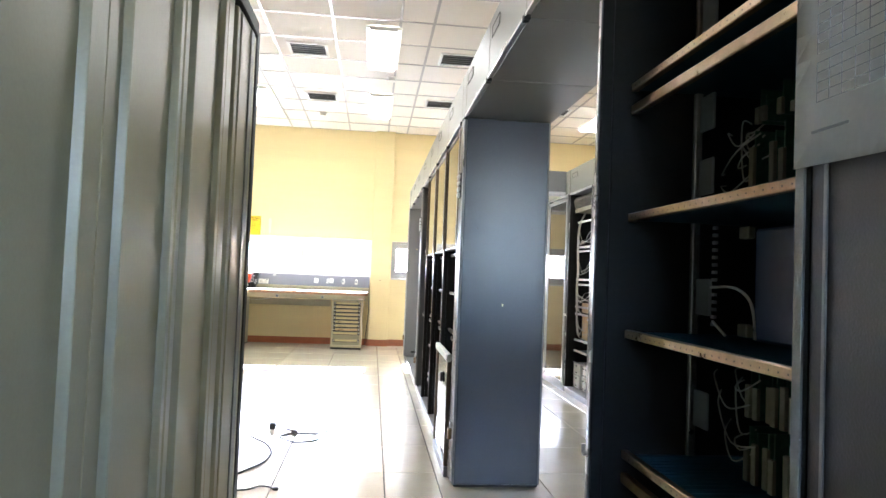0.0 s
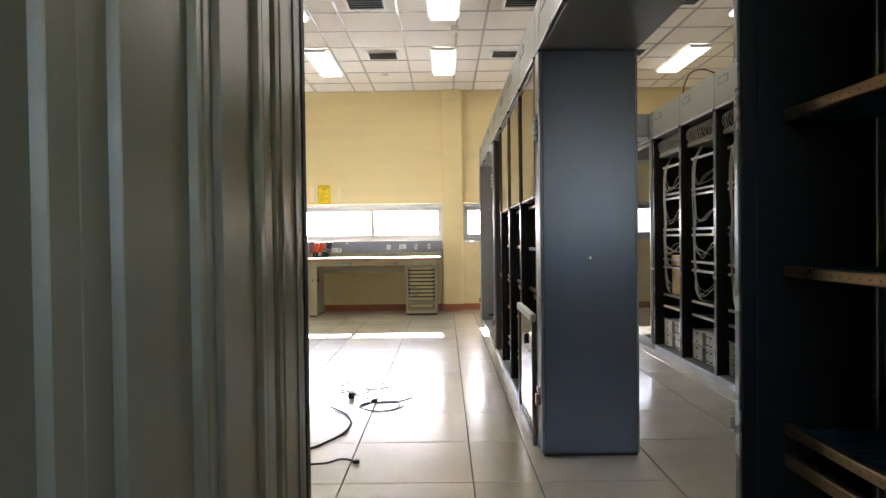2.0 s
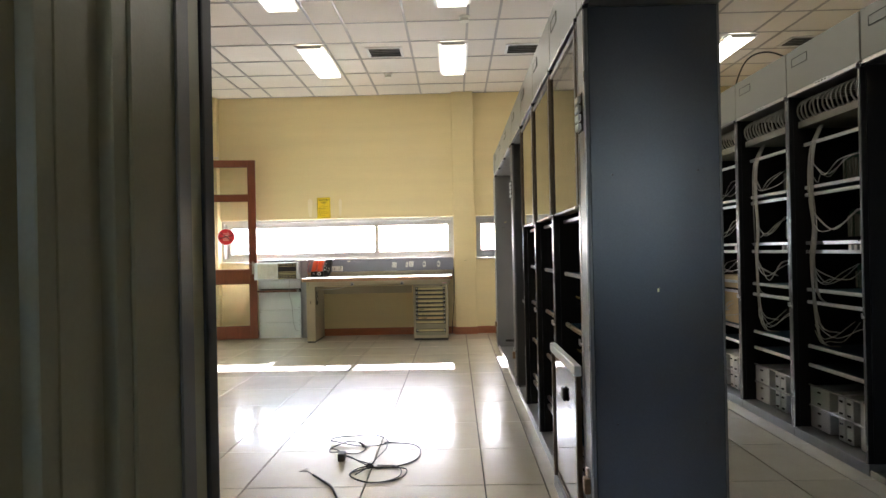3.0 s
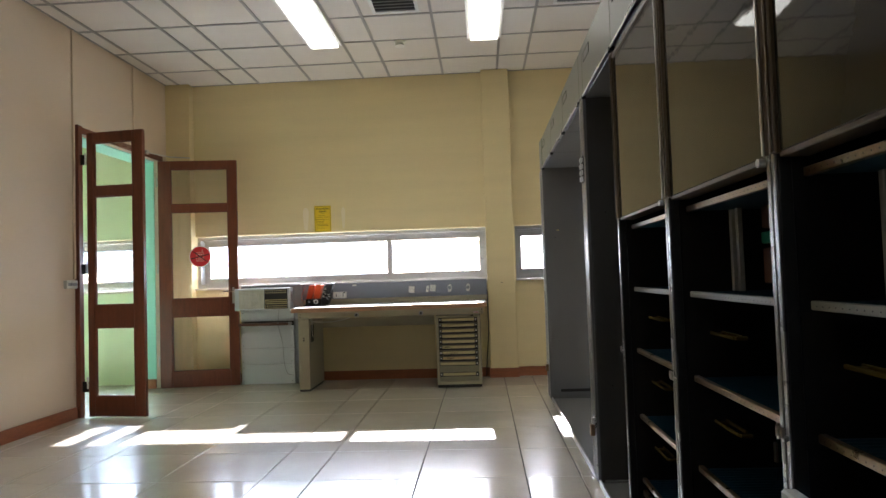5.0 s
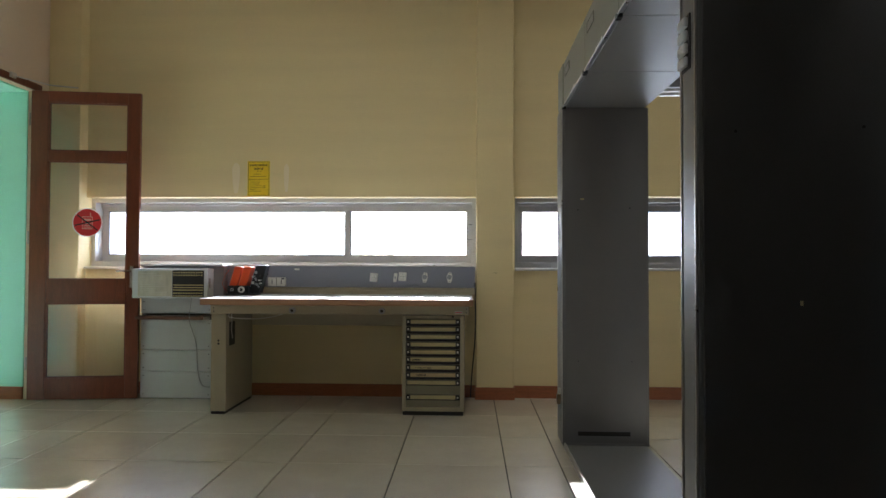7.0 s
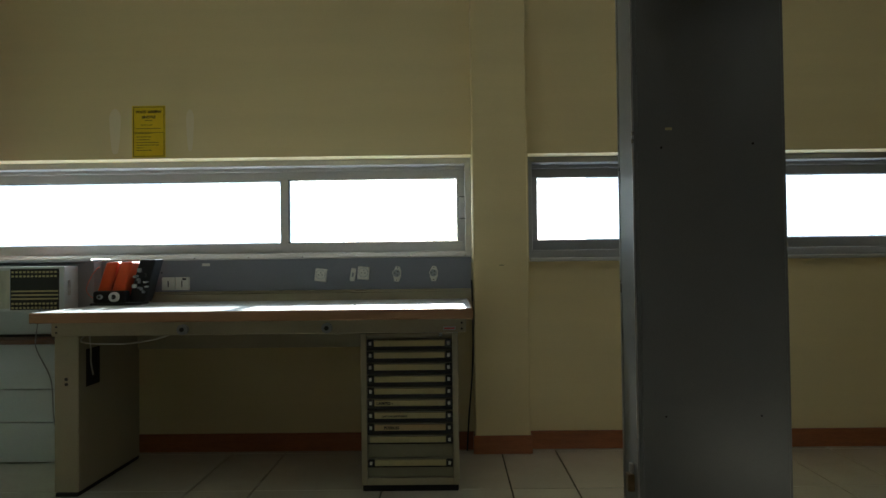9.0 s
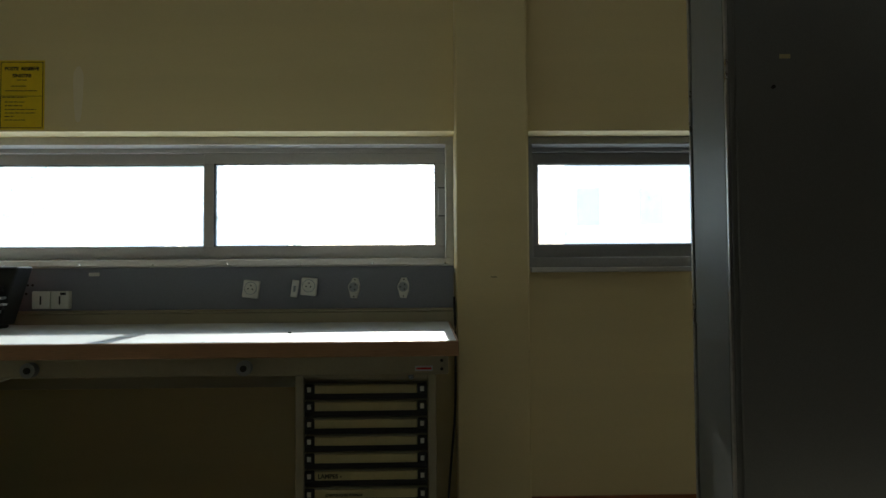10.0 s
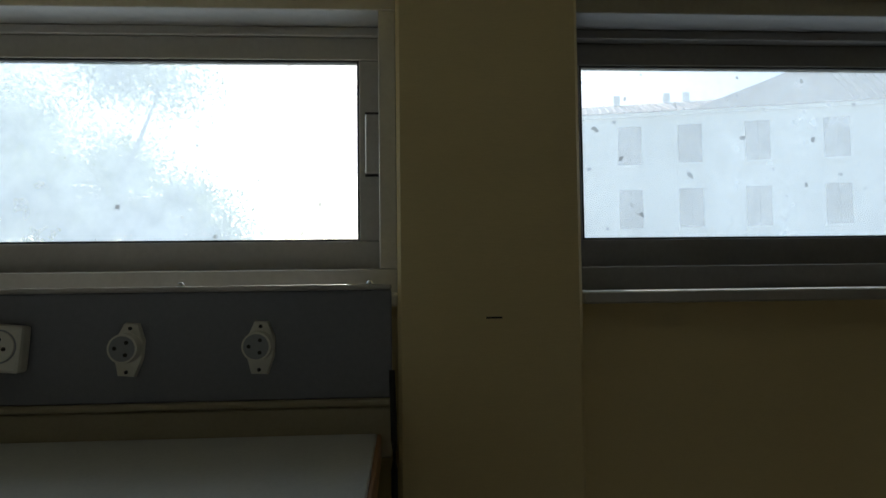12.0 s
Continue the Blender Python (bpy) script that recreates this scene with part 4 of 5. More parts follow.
cable("mains_cable", [(-0.82, 0.20, 0.745), (-0.80, 0.10, 0.71), (-0.65, 0.13, 0.695), (-0.50, 0.13, 0.71), (-0.40, 0.13, 0.74)], 0.0035, WIRE_WHITE, t)
cable("mains_cable", [(-0.82, 0.20, 0.745), (-0.825, 0.22, 0.66), (-0.83, 0.23, 0.60), (-0.825, 0.24, 0.54)], 0.0035, WIRE_WHITE, t)
cable("mains_cable", [(0.985, YB - 0.01, 0.95), (0.988, YB - 0.03, 0.80), (0.985, YB - 0.04, 0.5), (0.96, YB - 0.03, 0.2), (0.95, YB - 0.01, 0.02)], 0.005, BLACK, t)


def prongs(parent, x, z, y, places):
    for dx, dz in places:
        bm = bmesh.new()
        tube(bm, (x + dx, y, z + dz), (x + dx, y - 0.0012, z + dz), 0.0032, 10)
        part("socket_hole", bm, INK, parent)


def square_socket(x, z, lean):
    s = thing("wall_socket", (-1.19 + x, BB, z), "square ivory plastic socket on the bench board", "socket", "bench sockets", ry=lean)
    slab("plate", (-0.032, 0.032, -0.028, 0.0, -0.036, 0.036), PLASTIC_W, s, w=0.006, seg=2)
    # grey disc behind the insert: its rim is the painted shade ring
    bm = bmesh.new()
    tube(bm, (0, -0.0275, 0.004), (0, -0.0285, 0.004), 0.026, 24)
    part("insert_gap", bm, UNITSIDE, s)
    bm = bmesh.new()
    tube(bm, (0, -0.028, 0.004), (0, -0.031, 0.004), 0.0235, 24)
    part("insert", bm, PLASTIC_W, s)
    prongs(s, 0, 0.004, -0.031, ((-0.009, -0.003), (0.009, -0.003), (0.001, 0.011)))
    return s


def oval_socket(x, z, lean):
    s = thing("wall_socket", (-1.19 + x, BB, z), "small ivory round socket with tapered ends on the bench board", "socket", "bench sockets", ry=lean)
    bm = bmesh.new()
    ring = [(-0.011, 0.042), (0.011, 0.042), (0.022, 0.016), (0.022, -0.012), (0.013, -0.042), (-0.013, -0.042), (-0.022, -0.012), (-0.022, 0.016)]
    lo = [bm.verts.new((a, 0.0, b)) for a, b in ring]
    hi = [bm.verts.new((a * 0.93, -0.010, b * 0.96)) for a, b in ring]
    bm.faces.new(hi[::-1])
    for i in range(8):
        bm.faces.new((lo[i], lo[(i + 1) % 8], hi[(i + 1) % 8], hi[i]))
    part("plate", bm, PLASTIC_W, s)
    bm = bmesh.new()
    tube(bm, (-0.002, -0.009, 0.004), (-0.002, -0.030, 0.004), 0.0235, 24, 0.0225)
    part("collar", bm, PLASTIC_W, s)
    bm = bmesh.new()
    tube(bm, (-0.002, -0.0299, 0.004), (-0.002, -0.0302, 0.004), 0.0195, 24)
    part("insert", bm, UNITSIDE, s)
    prongs(s, -0.002, 0.004, -0.030, ((-0.011, 0.0), (0.006, 0.010), (0.006, -0.009)))
    for z2 in (0.034, -0.034):
        bm = bmesh.new()
        tube(bm, (0, -0.0098, z2), (0, -0.0115, z2), 0.003, 8)
        part("screw", bm, INK, s)
    return s


square_socket(0.197, 0.988, 7)
square_socket(0.432, 0.996, 5)
oval_socket(0.616, 0.989, 5)
oval_socket(0.818, 0.989, 2)
s = thing("light_switch", (-0.818, BB, 0.988), "narrow ivory plastic switch on the bench board", "switch", ry=8)
slab("plate", (-0.014, 0.014, -0.010, 0.0, -0.036, 0.036), PLASTIC_W, s, w=0.003)
slab("rocker", (-0.005, 0.005, -0.016, -0.010, -0.012, 0.012), UNITSIDE, s, w=0.002)
for k, x in enumerate((-0.643, -0.567)):
    s = thing("phone_socket", (-1.19 + x, BB, 0.950), "ivory plastic telephone socket on the bench board", "phone socket", "phone sockets")
    slab("plate", (-0.036, 0.036, -0.026, 0.0, -0.036, 0.036), PLASTIC_W, s, w=0.005, seg=2)
    slab("jack_slot", (-0.003, 0.003, -0.0275, -0.026, -0.018, 0.016), INK, s, w=0)
    if k:
        slab("jack_tab", (0.002, 0.024, -0.0275, -0.026, 0.020, 0.030), BLACK, s, w=0)
for x, z in ((-0.71, 1.01), (-0.69, 1.01), (-0.715, 0.975)):
    bm = bmesh.new()
    tube(bm, (x - 0.04, YB + 0.0005, z), (x - 0.04, YB - 0.0015, z), 0.005, 10)
    part("screw_hole", bm, INK, t)

# orange handset rest with its dark holder
h = thing("test_handset_set", (-2.045, 9.36, BZ), "two orange handset shells in a dark holder with cables", "telephone tester")
slab("base", (-0.09, 0.15, -0.05, 0.10, 0.0, 0.012), BLACK, h, w=0.004)
for k in range(2):
    bm = bmesh.new()
    box(bm, -0.085 + 0.075 * k, -0.020 + 0.075 * k, -0.01, 0.10, 0.03, 0.225)
    bmesh.ops.translate(bm, verts=[v for v in bm.verts if v.co.z > 0.1], vec=(0.036, 0.05, 0))
    bevel(bm, 0.014, 3)
    part("orange_shell", bm, ORANGE, h, "orange plastic shell")
bm = bmesh.new()
box(bm, 0.075, 0.16, 0.02, 0.12, 0.012, 0.235)
bmesh.ops.translate(bm, verts=[v for v in bm.verts if v.co.z > 0.1], vec=(0.050, 0.03, 0))
bevel(bm, 0.008, 2)
part("holder", bm, BLACK, h)
rh = random.Random(9)
for k in range(16):
    cx, cz = rh.uniform(0.07, 0.155), rh.uniform(0.05, 0.21)
    bm = bmesh.new()
    lean = 0.22 * (cz - 0.03)
    box(bm, cx + lean, cx + lean + rh.uniform(0.008, 0.02), 0.004 + 0.13 * cz, 0.03 + 0.13 * cz, cz, cz + rh.uniform(0.008, 0.022))
    bevel(bm, 0.002, 1)
    part("component", bm, rh.choice((UNITSIDE, RACKDARK, MODULE, BLACK)), h)
for k, (cx, r) in enumerate(((-0.03, 0.012), (0.045, 0.025))):
    bm = bmesh.new()
    tube(bm, (cx, -0.050, 0.045), (cx + 0.004, -0.075, 0.045), r, 20)
    d = part("dial_ring", bm, UNITSIDE if k == 0 else MODULE, h)
    bm = bmesh.new()
    tube(bm, (cx + 0.004, -0.0751, 0.045), (cx + 0.004, -0.0765, 0.045), r * 0.5, 16)
    part("dial_centre", bm, INK, d)
slab("cradle", (-0.07, 0.10, -0.055, 0.0, 0.012, 0.075), RACKDARK, h, w=0.012, seg=2)
cable("cord", [(-0.09, 0.0, 0.03), (-0.12, -0.02, 0.08), (-0.11, 0.02, 0.16), (-0.095, 0.06, 0.20)], 0.0018, ORANGE, h)
bits = thing("loose_screw", (-0.745, 9.10, BZ), "small dark screw lying on the bench top", "screw")
bm = bmesh.new()
tube(bm, (0, 0, 0.003), (0.009, 0.003, 0.003), 0.003, 8)
part("shank", bm, INK, bits)

# drawer cabinet under the bench
d = thing("drawer_cabinet", (-0.474, 8.990, 0), "olive-grey steel drawer cabinet with labelled drawers under the bench", "drawer cabinet")
blocks("body", [(-0.225, -0.198, 0.0, 0.60, 0.03, 0.725), (0.198, 0.225, 0.0, 0.60, 0.03, 0.725), (-0.198, 0.198, 0.0, 0.60, 0.03, 0.062), (-0.198, 0.198, 0.0, 0.60, 0.711, 0.725), (-0.198, 0.198, 0.03, 0.60, 0.062, 0.711)], BENCH, d, w=0.002)
slab("foot", (-0.22, 0.22, 0.008, 0.59, 0.0, 0.03), BLACK, d)
bm = bmesh.new()
tube(bm, (0.145, 0.0, 0.718), (0.145, -0.010, 0.718), 0.009, 16)
part("lock", bm, CHROME, d)
ZS = [0.680, 0.625, 0.570, 0.515, 0.460, 0.406, 0.349, 0.294, 0.239, 0.133]
WORDS = {5: ("LAMPES -", 0.019, -0.115), 6: ("CARTOUCHES FUSIBLES", 0.011, -0.07), 7: ("FUSIBLES", 0.018, -0.085)}
for k, z in enumerate(ZS):
    bottom = (ZS[k + 1] + 0.020) if k < 9 else 0.064
    dr = slab("drawer", (-0.196, 0.196, 0.006, 0.028, bottom + 0.002, z + 0.018), DRAWER, d, w=0.002)
    # black strip put in as the shade below the drawer's grip
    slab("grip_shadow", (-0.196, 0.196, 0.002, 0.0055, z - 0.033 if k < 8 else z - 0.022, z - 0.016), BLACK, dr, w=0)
    ls = slab("label_strip", (-0.163 if k != 8 else -0.185, 0.163, -0.006, 0.0055, z - 0.014, z + 0.013), LABEL if k != 7 else LABEL_OLD, dr, "pale label strip", w=0.002)
    for sx in (-1, 1):
        if k == 8 and sx < 0:
            continue
        c = slab("strip_end", (sx * 0.180 - 0.015, sx * 0.180 + 0.015, -0.009, 0.0055, z - 0.018, z + 0.016), BLACK, dr, w=0.003)
        slab("clip", (sx * 0.180 - 0.006, sx * 0.180 + 0.006, -0.0105, -0.009, z - 0.008, z + 0.008), PLASTIC_W, c, w=0.002)
    if k in WORDS:
        txt, size, x = WORDS[k]
        lettering("lettering", txt, size, (x, -0.0065, z - 0.007), INK, ls)

# paneled wall unit left of the bench
u = thing("equipment_unit", (-2.60, 9.475, 0), "pale grey wall unit with flat panels, mimic board and fold-out shelf", "equipment unit")
slab("case", (-0.29, 0.385, 0.03, 0.185, 0.0, 1.075), UNITSIDE, u, w=0.003)
slab("case_top", (-0.295, 0.39, -0.01, 0.19, 1.076, 1.092), UNITGREY, u, w=0.003)
for z0, z1 in ((0.004, 0.215), (0.219, 0.392), (0.396, 0.640), (0.690, 0.815)):
    p = slab("front_panel", (-0.29, 0.30, 0.004, 0.029, z0, z1), UNITGREY, u, w=0.003)
    for zz in (z0 + 0.03, z1 - 0.03):
        for xx in (-0.265, 0.275):
            bm = bmesh.new()
            tube(bm, (xx, 0.0045, zz), (xx, 0.001, zz), 0.004, 8)
            part("screw", bm, INK, p)
slab("shelf_slot", (-0.25, 0.30, 0.01, 0.028, 0.632, 0.688), INK, u, w=0)
sh = slab("fold_out_shelf", (-0.275, 0.28, -0.13, 0.009, 0.650, 0.676), SHELFWOOD, u, "brown wooden shelf", w=0.004)
slab("shelf_stop", (0.25, 0.285, -0.125, 0.0, 0.645, 0.676), STEEL, sh)
mb = slab("mimic_board", (-0.315, 0.30, -0.10, 0.029, 0.818, 1.055), UNITGREY, u, "pale grey board case", w=0.006, seg=2)
slab("chart", (-0.265, 0.01, -0.1012, -0.1, 0.835, 1.035), mat("faded_chart_card", (0.56, 0.54, 0.44), 0.6, grain=14, vary=0.12, stain=9, stain_amt=0.15, stretch=(3, 1, 0.6)), mb, w=0)
rq = random.Random(2)
for k in range(12):
    z = 0.85 + 0.015 * k
    slab("chart_line", (-0.25, rq.uniform(-0.13, -0.02), -0.1016, -0.1012, z, z + 0.003), MODULE, mb, w=0)
slab("lamp_field", (0.015, 0.272, -0.1012, -0.1, 0.828, 1.042), INK, mb, w=0)
for row, z in enumerate((1.025, 1.003, 0.925, 0.905, 0.885, 0.860, 0.838)):
    if row in (2, 3, 4):
        slab("label_row", (0.02, 0.268, -0.1025, -0.1012, z - 0.004, z + 0.004), LABEL, mb, w=0)
        continue
    for k in range(12):
        slab("lamp_tab", (0.022 + 0.0205 * k, 0.034 + 0.0205 * k, -0.1035, -0.1012, z - 0.005, z + 0.005), LABEL, mb, w=0)
slab("side_handle", (0.301, 0.312, -0.075, -0.060, 0.90, 0.98), STEEL, mb, w=0.003)
cable("cord", [(0.18, -0.105, 0.84), (0.175, -0.14, 0.70), (0.18, -0.14, 0.62), (0.185, -0.03, 0.45), (0.195, -0.02, 0.25), (0.23, -0.02, 0.12), (0.30, -0.02, 0.10)], 0.003, UNITSIDE, u)

# ---------------------------------------------------------------- double door, frame and what hangs on it
fr = thing("door_frame", (XL, 0, 0), "varnished brown wooden door frame", "door frame", kind="structure")
slab("jamb", (-0.06, 0.040, DOOR_Y0 - 0.065, DOOR_Y0 - 0.001, 0.0, DOOR_H + 0.06), DOORWOOD, fr, w=0.004)
slab("jamb", (-0.06, 0.012, DOOR_Y1 + 0.001, DOOR_Y1 + 0.065, 0.0, DOOR_H + 0.06), DOORWOOD, fr, w=0.004)
slab("head", (-0.06, 0.012, DOOR_Y0, DOOR_Y1, DOOR_H + 0.0005, DOOR_H + 0.06), DOORWOOD, fr, w=0.004)


def leaf(name, hinge, tip, wide, stile_h, stile_t, label):
    t = thing(name, (*hinge, 0), label, "door", kind="structure", rz=math.degrees(math.atan2(tip[1] - hinge[1], tip[0] - hinge[0])))
    a, b = stile_h, wide - stile_t
    slab("hinge_stile", (0, a, -0.02, 0.02, 0.010, 2.482), DOORWOOD, t, w=0.003)
    slab("lock_stile", (b, wide, -0.02, 0.02, 0.010, 2.482), DOORWOOD, t, w=0.003)
    for z0, z1 in ((2.392, 2.482), (1.918, 2.0), (0.775, 0.965), (0.010, 0.180)):
        slab("rail", (a + 0.0005, b - 0.0005, -0.019, 0.019, z0, z1), DOORWOOD, t, w=0.003)
    for z0, z1 in ((2.0, 2.392), (0.965, 1.918), (0.18, 0.775)):
        p = slab("pane", (a - 0.004, b + 0.004, -0.002, 0.002, z0, z1), PANE_CLEAN, t, w=0)
        p.visible_shadow = False
        blocks("glazing_bead", [(a, a + 0.010, -0.012, 0.012, z0, z1), (b - 0.010, b, -0.012, 0.012, z0, z1), (a, b, -0.012, 0.012, z0, z0 + 0.010), (a, b, -0.012, 0.012, z1 - 0.010, z1)], DOORWOOD, p)
    for z in (0.25, 1.25, 2.2):
        bm = bmesh.new()
        tube(bm, (-0.008, -0.022, z), (-0.008, -0.022, z + 0.10), 0.008, 10)
        part("hinge", bm, STEEL, t)
    return t


d1 = leaf("door_1", (-3.725, 9.325), (-2.892, 9.447), 0.842, 0.130, 0.098, "open varnished wooden glazed door leaf with a round sticker")
slab("lock_plate", (0.775, 0.80, -0.026, -0.02, 0.90, 1.075), STEEL, d1, w=0.003)
for y in (-0.05, 0.05):
    bm = bmesh.new()
    tube(bm, (0.785, -0.03 if y < 0 else 0.02, 1.035), (0.785, y, 1.035), 0.008, 12)
    tube(bm, (0.79, y, 1.035), (0.68, y, 1.035), 0.008, 12, 0.006)
    part("lever_handle", bm, CHROME, d1)
bm = bmesh.new()
tube(bm, (0.435, -0.0035, 1.425), (0.435, -0.0022, 1.425), 0.117, 48)
st = part("prohibition_sticker", bm, RED, d1, "round red no-telephone sticker")
bm = bmesh.new()
bmesh.ops.create_circle(bm, segments=48, radius=0.117, matrix=pose(0.435, -0.0042, 1.425, 90))
bmesh.ops.create_circle(bm, segments=48, radius=0.109, matrix=pose(0.435, -0.0042, 1.425, 90))
bmesh.ops.bridge_loops(bm, edges=bm.edges[:])
part("sticker_rim", bm, PAPER, st)
PINK = mat("pale_sticker_print", (0.72, 0.35, 0.30), 0.5)
blocks("sticker_outline", [(0.395, 0.475, -0.0046, -0.004, 1.372, 1.378), (0.395, 0.475, -0.0046, -0.004, 1.468, 1.474), (0.395, 0.400, -0.0046, -0.004, 1.378, 1.468), (0.470, 0.475, -0.0046, -0.004, 1.378, 1.468),
                           (0.455, 0.462, -0.0046, -0.004, 1.474, 1.505), (0.408, 0.462, -0.0046, -0.004, 1.440, 1.456)] + [(0.408, 0.462, -0.0046, -0.004, 1.385 + 0.014 * k, 1.392 + 0.014 * k) for k in range(3)], PINK, st)
for a in (38, -14):
    bm = bmesh.new()
    box(bm, -0.100, 0.100, -0.0003, 0.0003, -0.005, 0.005)
    bmesh.ops.transform(bm, matrix=pose(0.435, -0.0050, 1.425, 0, a, 0), verts=bm.verts)
    part("sticker_bar", bm, INK, st)
d2 = leaf("door_2", (-3.642, 7.897), (-3.105, 7.835), 0.5405, 0.060, 0.098, "narrow open varnished wooden glazed door leaf")
for z in (0.22, 1.24, 2.20):
    slab("hinge_plate", (-0.058, 0.0, -0.024, -0.018, z, z + 0.09), RACKDARK, d2, "dark steel hinge plate", w=0.001)
ca = thing("door_closer_arm", (XL + 0.01, 9.10, 2.545), "thin steel door closer arm over the door", "door closer")
bm = bmesh.new()
tube(bm, (0.0, 0.0, 0.0), (0.16, 0.22, -0.02), 0.006, 8)
tube(bm, (0.16, 0.22, -0.02), (0.36, 0.27, -0.03), 0.006, 8)
part("arm", bm, STEEL, ca)
slab("bracket", (-0.01, 0.02, -0.03, 0.03, -0.02, 0.02), STEEL, ca)

for y, z0, nm in ((7.845, 1.20, "tall"), (8.86, DOOR_H + 0.062, "short")):
    c = thing("cable_duct", (XL, y, z0), "pale plastic cable duct up the wall to the ceiling", "cable duct", "wall cable ducts")
    slab("channel", (0.0005, 0.018, -0.013, 0.013, 0.0, H - z0 - 0.005), WALL_LEFT, c, w=0.002)
sb = thing("switch_box", (XL, 7.80, 1.155), "ivory plastic multi-switch box on the wall", "switch box")
slab("case", (0.0005, 0.035, -0.10, 0.05, -0.036, 0.036), PLASTIC_W, sb, w=0.004)
for k in range(6):
    slab("rocker", (0.035, 0.040, -0.088 + 0.022 * k, -0.073 + 0.022 * k, -0.012, 0.016), UNITSIDE, sb, w=0.002)

# yellow notice on the window wall
p = thing("notice", (-1.991, YF - 0.0015, 1.816), "yellow printed notice sheet on the wall", "notice")
slab("sheet", (-0.095, 0.095, -0.0012, 0.0, -0.148, 0.148), YELLOW, p, w=0)
blocks("border", [(-0.089, 0.089, -0.0018, -0.0012, 0.139, 0.142), (-0.089, 0.089, -0.0018, -0.0012, -0.142, -0.139), (-0.089, -0.086, -0.0018, -0.0012, -0.139, 0.139), (0.086, 0.089, -0.0018, -0.0012, -0.139, 0.139), (-0.086, 0.086, -0.0018, -0.0012, -0.006, -0.004)], INK, p)
lettering("lettering", "POSTE  RESERVE", 0.020, (0, -0.0016, 0.106), INK, p)
lettering("lettering", "SINISTRE", 0.020, (0, -0.0016, 0.076), INK, p)
rp = random.Random(6)
for k, (z, a, b) in enumerate(((0.062, -0.02, 0.02), (0.036, -0.045, 0.02), (0.016, -0.07, 0.065), (-0.012, -0.08, 0.02), (-0.032, -0.07, 0.015), (-0.048, -0.07, 0.005), (-0.064, -0.07, 0.06), (-0.079, -0.07, 0.06), (-0.094, -0.07, -0.03), (-0.109, -0.07, 0.015))):
    x = a
    while x < b:
        w = min(rp.uniform(0.008, 0.022), b - x)
        slab("text_bar", (x, x + w, -0.0017, -0.0012, z, z + 0.0035), INK, p, w=0)
        x += w + 0.004

# ---------------------------------------------------------------- ceiling fittings
for x, y in LIGHTS:
    t = thing("ceiling_light", (x, y, H), "recessed white fluorescent ceiling light, lit", "ceiling light", "ceiling lights")
    blocks("frame", [(-0.165, -0.128, -0.60, 0.60, -0.022, -0.0035), (0.128, 0.165, -0.60, 0.60, -0.022, -0.0035), (-0.128, 0.128, -0.60, -0.585, -0.045, -0.0035), (-0.128, 0.128, 0.585, 0.60, -0.045, -0.0035)], LAMPWHITE, t, w=0.002)
    bm = bmesh.new()
    box(bm, -0.127, 0.127, -0.584, 0.584, -0.046, -0.0035)
    bevel(bm, 0.010, 2)
    part("diffuser", bm, LAMP, t, "glowing prismatic diffuser")
for k in range(0, 4):
    for y in (7.675, 5.85, 3.4):
        x = -0.87 + 1.535 * k
        if not XL + 0.3 < x < XR - 0.3:
            continue
        t = thing("ceiling_vent", (x, y, H), "white framed ceiling air vent with dark slats", "ceiling vent", "ceiling vents")
        blocks("frame", [(-0.20, -0.17, -0.185, 0.185, -0.012, -0.0035), (0.17, 0.20, -0.185, 0.185, -0.012, -0.0035), (-0.17, 0.17, -0.185, -0.155, -0.012, -0.0035), (-0.17, 0.17, 0.155, 0.185, -0.012, -0.0035)], LAMPWHITE, t, w=0.002)
        slab("backing", (-0.17, 0.17, -0.155, 0.155, -0.005, -0.0035), INK, t, w=0)
        for j in range(5):
            bm = bmesh.new()
            box(bm, -0.168, 0.168, -0.022, 0.022, -0.001, 0.001)
            bmesh.ops.transform(bm, matrix=pose(0, -0.124 + 0.062 * j, -0.011, 12, 0, 0), verts=bm.verts)
            part("slat", bm, RACKGREY, t)
for x, y in ((-0.926, 8.56), (0.0, 6.62), (-2.3, 6.0)):
    t = thing("smoke_detector", (x, y, H), "white round smoke detector on the ceiling", "smoke detector", "smoke detectors")
    bm = bmesh.new()
    tube(bm, (0, 0, -0.0035), (0, 0, -0.018), 0.055, 24)
    part("base", bm, PLASTIC_W, t)
    bm = bmesh.new()
    tube(bm, (0, 0, -0.018), (0, 0, -0.050), 0.035, 20, 0.048)
    part("head", bm, PLASTIC_W, t)

# ---------------------------------------------------------------- cables on the floor
c = thing("floor_cable", (-0.65, 3.95, 0), "tangled thin black cable with a plug on the floor", "cable")
def coil(cx, cy, rx, ry, tilt, start, sweep, lift, n=18):
    """Points along a loop of cable that lies on the floor, in places lifted off it."""
    line = []
    for k in range(n + 1):
        q = radians(start + sweep * k / n)
        u, v = rx * math.cos(q), ry * math.sin(q)
        line.append((cx + u * math.cos(tilt) - v * math.sin(tilt), cy + u * math.sin(tilt) + v * math.cos(tilt), 0.004 + lift * max(0.0, math.sin(2.1 * q + cx * 9))))
    return line


